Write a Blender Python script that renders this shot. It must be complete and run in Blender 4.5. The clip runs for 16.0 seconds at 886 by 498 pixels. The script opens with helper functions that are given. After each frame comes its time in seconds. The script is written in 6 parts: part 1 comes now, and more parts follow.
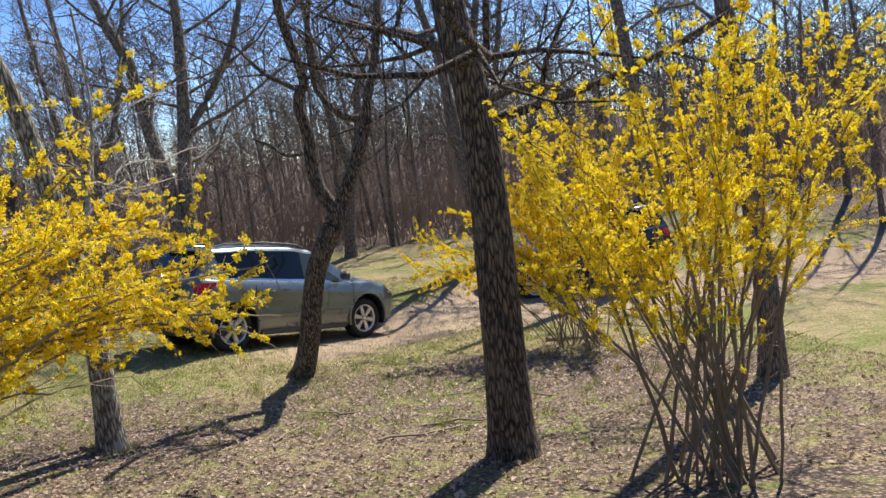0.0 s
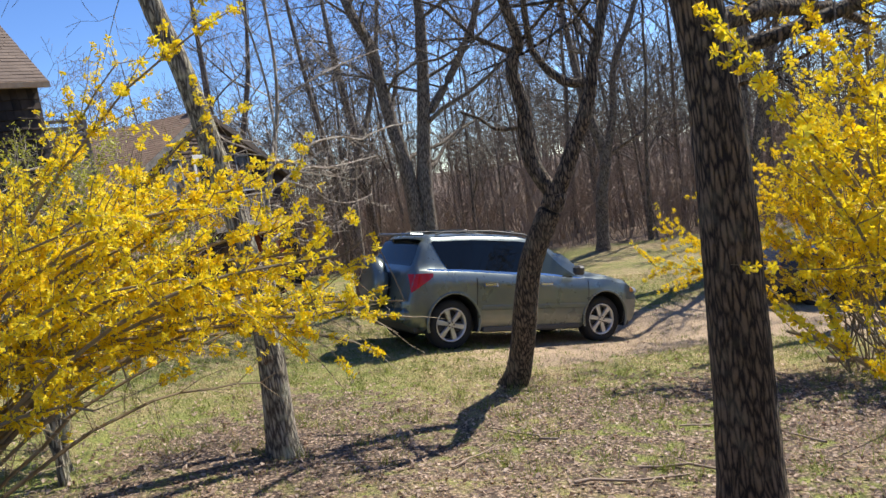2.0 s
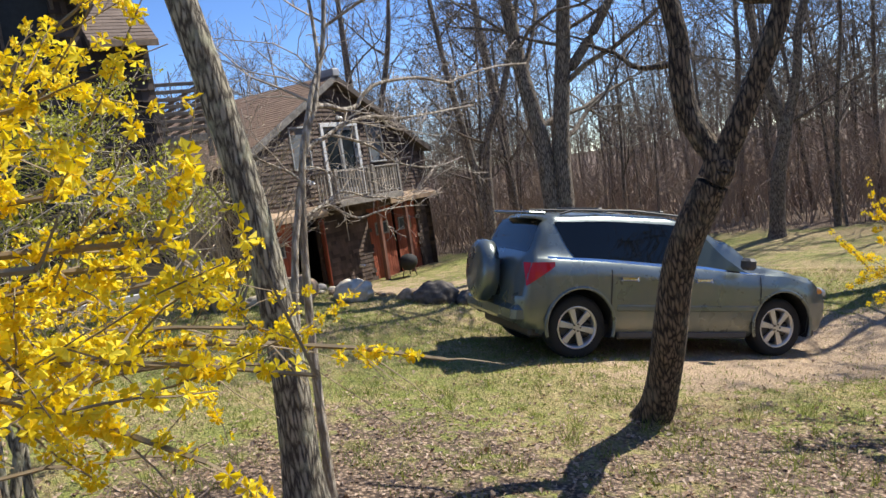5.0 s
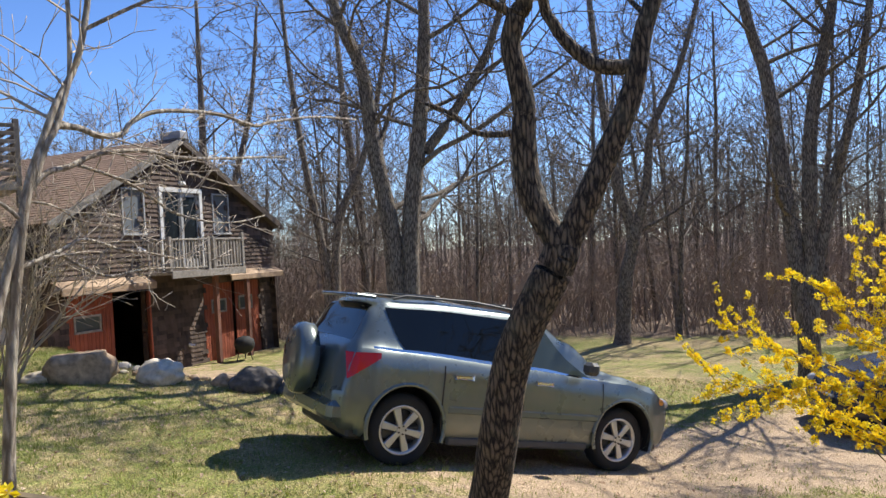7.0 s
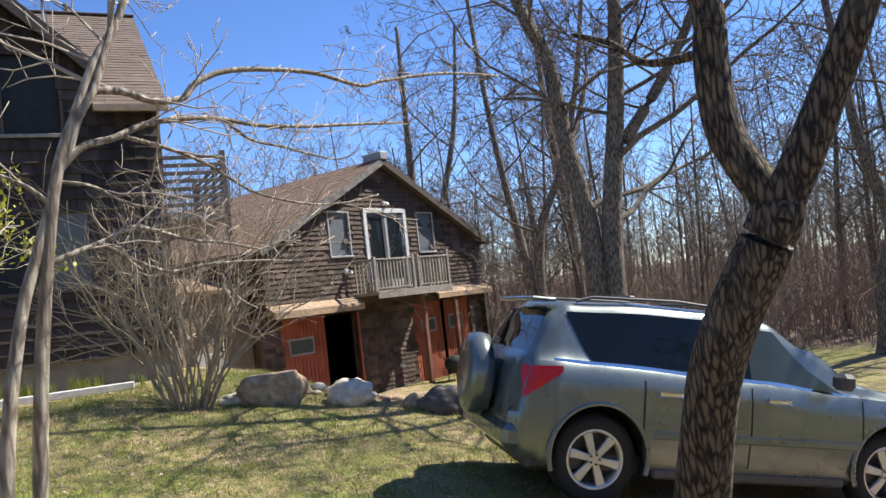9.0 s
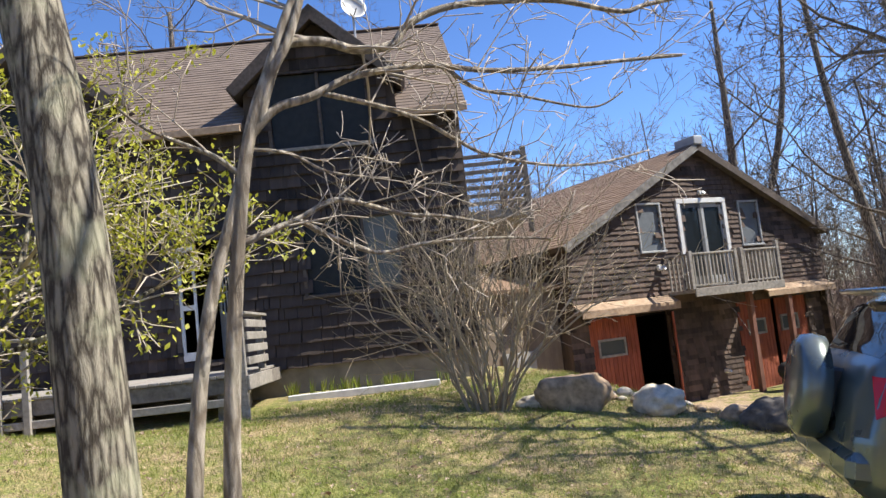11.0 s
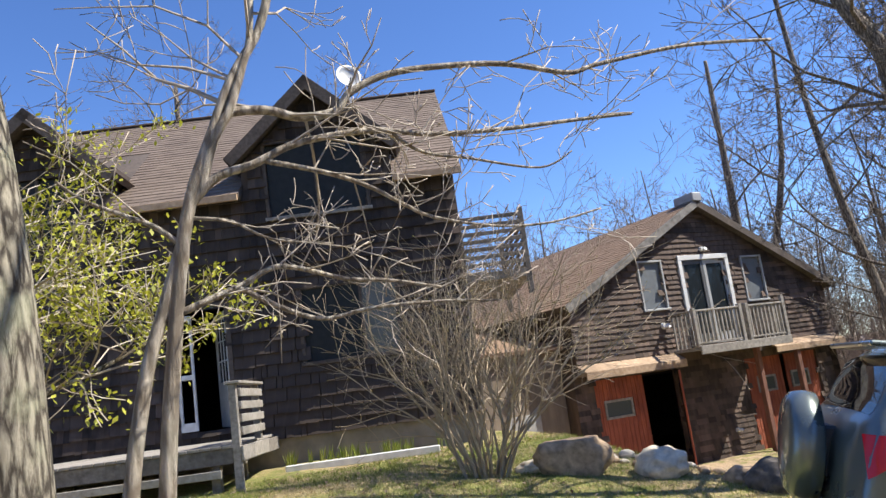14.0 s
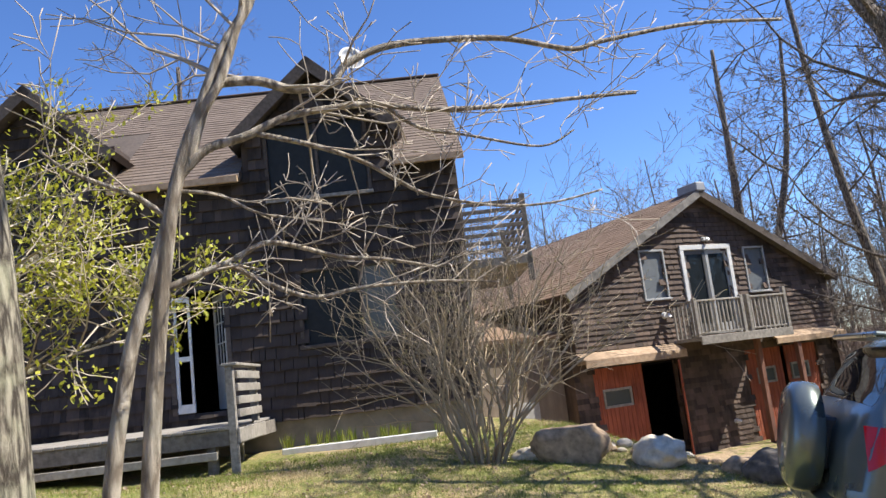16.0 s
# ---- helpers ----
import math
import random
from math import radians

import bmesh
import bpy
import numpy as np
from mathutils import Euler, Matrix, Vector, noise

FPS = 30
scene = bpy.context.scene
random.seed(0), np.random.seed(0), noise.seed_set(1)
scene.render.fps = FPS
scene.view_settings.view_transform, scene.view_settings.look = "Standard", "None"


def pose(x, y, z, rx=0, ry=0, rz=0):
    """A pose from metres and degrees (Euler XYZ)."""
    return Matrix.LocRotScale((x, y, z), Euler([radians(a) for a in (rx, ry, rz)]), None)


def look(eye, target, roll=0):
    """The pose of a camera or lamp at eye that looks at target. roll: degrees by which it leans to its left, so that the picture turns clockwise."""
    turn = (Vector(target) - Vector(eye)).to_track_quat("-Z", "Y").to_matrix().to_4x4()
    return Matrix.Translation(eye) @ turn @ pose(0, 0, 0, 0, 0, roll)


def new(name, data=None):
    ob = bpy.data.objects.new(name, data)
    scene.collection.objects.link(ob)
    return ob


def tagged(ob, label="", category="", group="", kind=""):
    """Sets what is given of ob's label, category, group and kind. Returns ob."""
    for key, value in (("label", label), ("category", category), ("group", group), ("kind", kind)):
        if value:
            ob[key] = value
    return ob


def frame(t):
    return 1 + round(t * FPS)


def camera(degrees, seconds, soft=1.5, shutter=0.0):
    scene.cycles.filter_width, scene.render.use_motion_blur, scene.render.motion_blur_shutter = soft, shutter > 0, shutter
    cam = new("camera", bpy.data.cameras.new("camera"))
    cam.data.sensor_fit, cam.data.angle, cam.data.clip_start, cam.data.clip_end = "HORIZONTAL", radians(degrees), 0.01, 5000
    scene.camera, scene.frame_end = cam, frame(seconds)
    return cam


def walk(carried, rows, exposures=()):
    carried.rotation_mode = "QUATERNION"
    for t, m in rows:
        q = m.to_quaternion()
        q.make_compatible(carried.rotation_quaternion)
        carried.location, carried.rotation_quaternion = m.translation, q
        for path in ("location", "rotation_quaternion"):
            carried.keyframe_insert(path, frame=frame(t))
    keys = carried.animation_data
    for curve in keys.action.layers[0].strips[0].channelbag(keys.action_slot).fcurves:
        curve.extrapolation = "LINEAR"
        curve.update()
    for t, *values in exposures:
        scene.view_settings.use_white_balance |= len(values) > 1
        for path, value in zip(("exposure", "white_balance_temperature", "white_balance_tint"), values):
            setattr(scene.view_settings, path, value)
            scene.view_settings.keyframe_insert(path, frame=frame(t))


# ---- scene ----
cam = camera(59.0, 16.0)
# seconds, eye, a place looked at, roll
PATH = [
    (0, (-0.259, 0.585, 1.866), (-0.203, 2.565, 1.585), -8.0),
    (0.5, (-0.179, 0.966, 1.863), (-0.327, 2.949, 1.652), -9.6),
    (1, (-0.033, 1.386, 1.746), (-0.395, 3.344, 1.56), -9.3),
    (1.5, (0.122, 1.761, 1.655), (-0.405, 3.68, 1.457), -9.3),
    (2, (0.128, 2.099, 1.569), (-0.486, 3.993, 1.373), -9.1),
    (2.5, (0.165, 2.45, 1.53), (-0.523, 4.315, 1.312), -9.3),
    (3, (0.142, 2.819, 1.456), (-0.638, 4.643, 1.209), -9.9),
    (3.2, (0.1, 2.928, 1.438), (-0.713, 4.737, 1.181), -10.3),
    (5.3, (-0.246, 4.371, 1.351), (-1.226, 6.106, 1.192), -8.0),
    (5.5, (-0.239, 4.431, 1.35), (-1.213, 6.175, 1.24), -7.5),
    (6, (-0.329, 4.72, 1.288), (-1.227, 6.507, 1.244), -6.1),
    (6.5, (-0.349, 5.022, 1.25), (-1.122, 6.866, 1.254), -4.6),
    (7, (-0.342, 5.314, 1.168), (-0.981, 7.209, 1.168), -3.4),
    (7.5, (-0.431, 5.625, 1.127), (-1.082, 7.517, 1.139), -4.4),
    (8, (-0.437, 5.876, 1.09), (-1.235, 7.71, 1.13), -5.3),
    (8.2, (-0.42, 6.016, 1.051), (-1.294, 7.814, 1.1), -5.5),
    (10.3, (-0.766, 7.187, 0.863), (-2.189, 8.585, 0.997), -7.3),
    (10.5, (-0.832, 7.242, 0.858), (-2.292, 8.603, 0.987), -7.3),
    (11, (-0.882, 7.354, 0.858), (-2.567, 8.414, 1.049), -6.4),
    (11.5, (-0.911, 7.437, 0.83), (-2.782, 8.1, 1.067), -5.7),
    (12, (-0.865, 7.526, 0.836), (-2.707, 8.255, 1.107), -6.7),
    (12.5, (-0.789, 7.587, 0.824), (-2.507, 8.57, 1.112), -7.7),
    (13, (-0.749, 7.601, 0.823), (-2.375, 8.727, 1.123), -8.4),
    (13.5, (-0.773, 7.582, 0.828), (-2.394, 8.709, 1.15), -8.4),
    (14, (-0.79, 7.569, 0.836), (-2.461, 8.61, 1.188), -7.8),
    (14.5, (-0.852, 7.56, 0.841), (-2.58, 8.493, 1.219), -6.9),
    (15, (-0.852, 7.529, 0.852), (-2.611, 8.4, 1.238), -6.4),
    (15.5, (-0.862, 7.569, 0.84), (-2.605, 8.48, 1.203), -6.2),
    (16, (-0.853, 7.629, 0.82), (-2.533, 8.665, 1.14), -6.8),
]
walk(cam, [(t, look(eye, target, roll)) for t, eye, target, roll in PATH],
     exposures=[(0.0, 0.38), (3.0, 0.38), (7.0, 0.5), (12.0, 0.68), (16.0, 0.68)])

# ---- world, sun, exposure ----
SUN_TO = Vector((0.55, 0.835, 0.0)).normalized()
SUN_ELEV = radians(50)
world = bpy.data.worlds.new("sky")
scene.world = world
world.use_nodes = True
_wn = world.node_tree.nodes
_sky = _wn.new("ShaderNodeTexSky")
_sky.sky_type = "NISHITA"
_sky.sun_disc = False
_sky.sun_elevation = SUN_ELEV
_sky.sun_rotation = math.atan2(SUN_TO.x, SUN_TO.y)
_sky.air_density, _sky.dust_density, _sky.ozone_density = 0.9, 0.0, 4.0
_sky.altitude = 1500
_hs = _wn.new("ShaderNodeHueSaturation")
_hs.inputs["Saturation"].default_value, _hs.inputs["Value"].default_value = 1.14, 1.2
_hs.inputs["Hue"].default_value = 0.509
world.node_tree.links.new(_sky.outputs[0], _hs.inputs["Color"])
world.node_tree.links.new(_hs.outputs[0], _wn["Background"].inputs[0])
_wn["Background"].inputs[1].default_value = 0.125
_ld = bpy.data.lights.new("sun", "SUN")
_ld.energy, _ld.angle, _ld.color = 6.0, radians(0.53), (1.0, 0.95, 0.86)
_sun = new("sun", _ld)
_sun.matrix_world = look((0, 0, 30), Vector((0, 0, 30)) - Vector((SUN_TO.x * math.cos(SUN_ELEV), SUN_TO.y * math.cos(SUN_ELEV), math.sin(SUN_ELEV))))

# ---- materials ----
class Mat:
    """A small builder for node materials."""
    def __init__(self, name, rough=0.8, metal=0.0):
        self.m = bpy.data.materials.new(name)
        self.m.use_nodes = True
        self.t = self.m.node_tree
        self.b = self.t.nodes["Principled BSDF"]
        self.b.inputs["Roughness"].default_value = rough
        self.b.inputs["Metallic"].default_value = metal
        self.co = self.t.nodes.new("ShaderNodeTexCoord")
    def link(self, a, b):
        self.t.links.new(a, b)
    def coords(self, scale=(1, 1, 1), kind="Object"):
        n = self.t.nodes.new("ShaderNodeMapping")
        n.inputs["Scale"].default_value = scale
        self.link(self.co.outputs[kind], n.inputs["Vector"])
        return n.outputs[0]
    def noise(self, scale, detail=4, stretch=(1, 1, 1), rough=0.55, kind="Object"):
        n = self.t.nodes.new("ShaderNodeTexNoise")
        n.inputs["Scale"].default_value, n.inputs["Detail"].default_value, n.inputs["Roughness"].default_value = scale, detail, rough
        self.link(self.coords(stretch, kind), n.inputs["Vector"])
        return n.outputs["Fac"]
    def voronoi(self, scale, stretch=(1, 1, 1), feature="F1"):
        n = self.t.nodes.new("ShaderNodeTexVoronoi")
        n.feature = feature
        n.inputs["Scale"].default_value = scale
        self.link(self.coords(stretch), n.inputs["Vector"])
        return n.outputs["Distance"]
    def ramp(self, fac, stops):
        n = self.t.nodes.new("ShaderNodeValToRGB")
        e = n.color_ramp.elements
        while len(e) < len(stops):
            e.new(0.5)
        for el, (p, c) in zip(e, stops):
            el.position, el.color = p, (*c, 1) if len(c) == 3 else c
        self.link(fac, n.inputs[0])
        return n.outputs[0]
    def mix(self, fac, a, b, blend="MIX"):
        n = self.t.nodes.new("ShaderNodeMix")
        n.data_type, n.blend_type = "RGBA", blend
        for sock, v in ((n.inputs[0], fac), (n.inputs[6], a), (n.inputs[7], b)):
            if isinstance(v, (int, float)):
                sock.default_value = v
            elif isinstance(v, tuple):
                sock.default_value = (*v, 1)
            else:
                self.link(v, sock)
        return n.outputs[2]
    def math(self, op, a, b=0.0):
        n = self.t.nodes.new("ShaderNodeMath")
        n.operation = op
        for sock, v in ((n.inputs[0], a), (n.inputs[1], b)):
            if isinstance(v, (int, float)):
                sock.default_value = v
            else:
                self.link(v, sock)
        return n.outputs[0]
    def island(self):
        return self.t.nodes.new("ShaderNodeNewGeometry").outputs["Random Per Island"]
    def rand(self):
        return self.t.nodes.new("ShaderNodeObjectInfo").outputs["Random"]
    def color(self, c):
        s = self.b.inputs["Base Color"]
        if isinstance(c, tuple):
            s.default_value = (*c, 1)
        else:
            self.link(c, s)
        return self
    def bump(self, h, strength=0.4, dist=0.01):
        n = self.t.nodes.new("ShaderNodeBump")
        n.inputs["Strength"].default_value, n.inputs["Distance"].default_value = strength, dist
        self.link(h, n.inputs["Height"])
        self.link(n.outputs[0], self.b.inputs["Normal"])
        return self
    def rough(self, s):
        self.link(s, self.b.inputs["Roughness"])
        return self


def bark(name, dark, light, lichen, scale=1.0, spots=1.0):
    m = Mat(name, 0.92)
    ridge = m.noise(50 * scale, 8, (1, 1, 0.22), 0.78)
    crack = m.voronoi(36 * scale, (1, 1, 0.2), "DISTANCE_TO_EDGE")
    plate = m.ramp(crack, [(0.02, (0, 0, 0)), (0.3, (1, 1, 1))])
    h = m.math("ADD", m.math("MULTIPLY", plate, 0.3), m.math("MULTIPLY", ridge, 0.9))
    big = m.noise(2.2, 3)
    c = m.ramp(h, [(0.46, dark), (0.74, light)])
    patch = m.ramp(m.noise(7, 6), [(0.52, (0, 0, 0)), (0.64, (1, 1, 1))])
    c = m.mix(m.math("MULTIPLY", m.math("MULTIPLY", patch, big), spots), c, lichen)
    m.color(c).bump(h, 1.0, 0.025)
    return m.m


def wood(name, dark, light, grain=(1, 1, 12), scale=6, rough=0.85):
    m = Mat(name, rough)
    g = m.noise(scale, 6, grain)
    s = m.noise(1.7, 3)
    c = m.ramp(g, [(0.3, dark), (0.7, light)])
    c = m.mix(m.ramp(s, [(0.4, (0, 0, 0)), (0.7, (0.6, 0.6, 0.6))]), c, tuple(0.55 * v for v in dark))
    c = m.mix(m.math("MULTIPLY", m.rand(), 0.35), c, light)
    m.color(c).bump(g, 0.35, 0.004)
    return m.m


def plain(name, c, rough=0.6, metal=0.0, vary=0.12, scale=9):
    m = Mat(name, rough, metal)
    n = m.noise(scale, 5)
    m.color(m.mix(m.ramp(n, [(0.3, (0, 0, 0)), (0.75, (1, 1, 1))]), c, tuple(v * (1 - vary * 2.2) for v in c)))
    m.bump(n, 0.08, 0.003)
    return m.m


M_BARK = bark("oak_bark", (0.022, 0.016, 0.012), (0.26, 0.19, 0.125), (0.27, 0.25, 0.18), 1.0, 0.45)
M_BARK_PALE = bark("pale_bark", (0.08, 0.064, 0.046), (0.50, 0.445, 0.335), (0.58, 0.57, 0.38))
M_BARK_FAR = bark("woods_bark", (0.075, 0.058, 0.045), (0.31, 0.25, 0.195), (0.28, 0.25, 0.20))
M_TWIG = plain("twig", (0.35, 0.26, 0.19), 0.85)
M_STEM = plain("shrub_stem", (0.26, 0.20, 0.12), 0.8)


def shingle_mat(name, dark, light, warm):
    m = Mat(name, 0.9)
    g = m.noise(9, 5, (1, 1, 0.25))
    r = m.island()
    c = m.ramp(g, [(0.3, dark), (0.7, light)])
    c = m.mix(m.ramp(r, [(0.0, (0, 0, 0)), (1.0, (0.55, 0.55, 0.55))]), c, warm)
    c = m.mix(0.85, c, m.ramp(r, [(0.0, (0.55, 0.55, 0.55)), (0.6, (0.85, 0.85, 0.85)), (1.0, (1.25, 1.22, 1.2))]), "MULTIPLY")
    stain = m.ramp(m.noise(0.9, 4), [(0.42, (0, 0, 0)), (0.65, (0.5, 0.5, 0.5))])
    c = m.mix(stain, c, tuple(0.5 * v for v in dark))
    m.color(c).bump(g, 0.5, 0.006)
    return m.m


M_SIDING = shingle_mat("weathered_cedar", (0.018, 0.0125, 0.01), (0.084, 0.059, 0.046), (0.125, 0.091, 0.072))
M_BARN_SIDING = shingle_mat("barn_cedar", (0.034, 0.023, 0.018), (0.135, 0.094, 0.072), (0.175, 0.12, 0.09))


def asphalt_shingle(name, a, b):
    m = Mat(name, 0.95)
    n = m.noise(60, 3)
    c = m.ramp(m.noise(3, 4), [(0.3, a), (0.7, b)])
    c = m.mix(m.math("MULTIPLY", m.island(), 0.45), c, tuple(0.55 * v for v in a))
    c = m.mix(0.25, c, m.ramp(n, [(0.3, tuple(0.5 * v for v in a)), (0.7, tuple(1.5 * v for v in b))]))
    m.color(c).bump(n, 0.3, 0.003)
    return m.m


M_ROOF = asphalt_shingle("roof_shingle", (0.13, 0.094, 0.072), (0.205, 0.155, 0.12))
M_BARN_ROOF = asphalt_shingle("barn_roof_shingle", (0.20, 0.125, 0.08), (0.31, 0.205, 0.135))
M_TRIM_DARK = wood("dark_trim", (0.05, 0.038, 0.03), (0.13, 0.10, 0.08), (6, 6, 6), 3)
M_DECK = wood("grey_deck_wood", (0.17, 0.15, 0.125), (0.40, 0.365, 0.32), (5, 5, 5), 3)
M_BEAM = wood("tan_beam", (0.26, 0.17, 0.10), (0.50, 0.36, 0.24), (4, 4, 4), 3)
M_RED = wood("faded_red_boards", (0.20, 0.045, 0.022), (0.42, 0.115, 0.055), (9, 9, 1), 2.5)
M_WHITE = plain("white_paint", (0.74, 0.73, 0.70), 0.5)
M_SCREEN = plain("grey_screen", (0.16, 0.175, 0.185), 0.6, 0, 0.08)
# near-black colour that stands in for the shade inside the buildings
M_INSIDE_SHADE = plain("inside_shade", (0.016, 0.013, 0.011), 0.9)
M_CONCRETE = plain("concrete", (0.30, 0.265, 0.215), 0.95, 0, 0.2, 4)
M_STONE = plain("boulder_stone", (0.54, 0.385, 0.24), 0.95, 0, 0.3, 11)
M_STONE_PALE = plain("pale_stone", (0.80, 0.69, 0.52), 0.95, 0, 0.2, 11)
M_STONE_DARK = plain("dark_stone", (0.17, 0.145, 0.12), 0.95, 0, 0.3, 11)
M_METAL = plain("dish_metal", (0.45, 0.45, 0.44), 0.45, 0.3)


def glass_mat(name, tint, rough=0.03):
    m = Mat(name, rough)
    m.color(tint)
    m.b.inputs["Specular IOR Level"].default_value = 0.35
    return m.m


M_GLASS = glass_mat("dark_window_glass", (0.015, 0.019, 0.022))

# ---- geometry helpers ----
def make(name, verts, faces, mat, parent=None, label="", smooth=False, mats=None, idx=None):
    me = bpy.data.meshes.new(name)
    me.from_pydata(verts, [], faces)
    for mm in (mats or [mat]):
        me.materials.append(mm)
    if idx is not None:
        me.polygons.foreach_set("material_index", idx)
    if smooth:
        me.polygons.foreach_set("use_smooth", [True] * len(me.polygons))
    me.update()
    ob = new(name, me)
    if parent is not None:
        ob.parent = parent
    if label:
        tagged(ob, label)
    return ob


def part(name, bm, material, parent=None, label="", smooth=False):
    me = bpy.data.meshes.new(name)
    bm.to_mesh(me)
    bm.free()
    me.materials.append(material)
    if smooth:
        me.polygons.foreach_set("use_smooth", [True] * len(me.polygons))
    ob = new(name, me)
    if parent is not None:
        ob.parent = parent
    if label:
        tagged(ob, label)
    return ob


def thing(name, m, label, category, group="", kind=""):
    ob = new(name)
    ob.matrix_basis = m
    return tagged(ob, label, category, group, kind)


def box_into(bm, x0, x1, y0, y1, z0, z1, bevel=0.0, m=None):
    r = bmesh.ops.create_cube(bm, size=1.0)
    vs = r["verts"]
    for v in vs:
        v.co = Vector((x0 + (v.co.x + 0.5) * (x1 - x0), y0 + (v.co.y + 0.5) * (y1 - y0), z0 + (v.co.z + 0.5) * (z1 - z0)))
    if bevel:
        es = list({e for v in vs for e in v.link_edges})
        vs = list({v for f in bmesh.ops.bevel(bm, geom=es, offset=bevel, segments=1, affect="EDGES")["faces"] for v in f.verts} | {v for v in vs if v.is_valid})
    if m is not None:
        bmesh.ops.transform(bm, matrix=m, verts=vs)
    return vs


def boxpart(name, x0, x1, y0, y1, z0, z1, mat, parent, label="", bevel=0.006, m=None):
    bm = bmesh.new()
    box_into(bm, x0, x1, y0, y1, z0, z1, bevel, m)
    return part(name, bm, mat, parent, label)


def smooth01(a, b, x):
    k = min(1.0, max(0.0, (x - a) / (b - a)))
    return k * k * (3 - 2 * k)


# ---- ground ----
CAR_REAR, CAR_FRONT = Vector((-3.25, 12.37, -0.57)), Vector((-1.41, 14.22, -1.09))
CAR_F = (CAR_FRONT - CAR_REAR).normalized()
CAR_R = Vector((CAR_F.y, -CAR_F.x, 0)).normalized()
CAR_U = CAR_R.cross(CAR_F).normalized()


def ground_z(x, y):
    a, b = x + 4, y - 10
    aa, bb = max(-9.0, min(9.0, a)), max(-12.0, min(7.0, b))
    z = -0.7406 - 0.1085 * aa - 0.0848 * bb + 0.0029 * aa * aa - 0.0047 * aa * bb + 0.0055 * bb * bb
    # lower yard before the barn and level woods beyond
    s = (y - 15.4) + 0.1 * (x + 8)
    low = -1.5 + 0.012 * max(0, x + 8) - 0.02 * max(0, x - 4)
    z += (low - z) * smooth01(-0.5, 1.6, s) * smooth01(-0.5, -4.0, x)
    z += (-1.4 - z) * smooth01(6, 14, b) * smooth01(-6.0, -1.0, x)
    # level strip before the house
    lev = (x * 0.8715 - y * 0.4905 + 17.47)
    cap = -0.03 - 0.06 * smooth01(12, 16, y) - 0.02 * lev
    if z > cap:
        z += (cap - z) * 0.95 * smooth01(5.0, 3.0, lev) if lev > 3 else (cap - z) * 0.95
    # the drive under the parked car
    p = Vector((x, y, 0))
    mid = (CAR_REAR + CAR_FRONT) / 2 - CAR_R * 0.84
    along, across = (p - mid).dot(CAR_F.xy.to_3d().normalized()), (p - mid).dot(CAR_R)
    w = (1 - smooth01(1.7, 3.2, abs(along))) * (1 - smooth01(1.0, 2.2, abs(across)))
    flat = -0.83 - 0.36 - along * 0.52 / 2.61
    z += (flat - z) * w
    far = math.hypot(x + 3, y - 10)
    z += 0.035 * noise.noise(Vector((x * 0.9, y * 0.9, 0))) + 0.012 * noise.noise(Vector((x * 4, y * 4, 3)))
    if y > 40:
        z += 1.5 * smooth01(42, 110, y)
    if far > 40:
        z += 0.6 * noise.noise(Vector((x * 0.02, y * 0.02, 9))) * smooth01(40, 90, far)
    return z


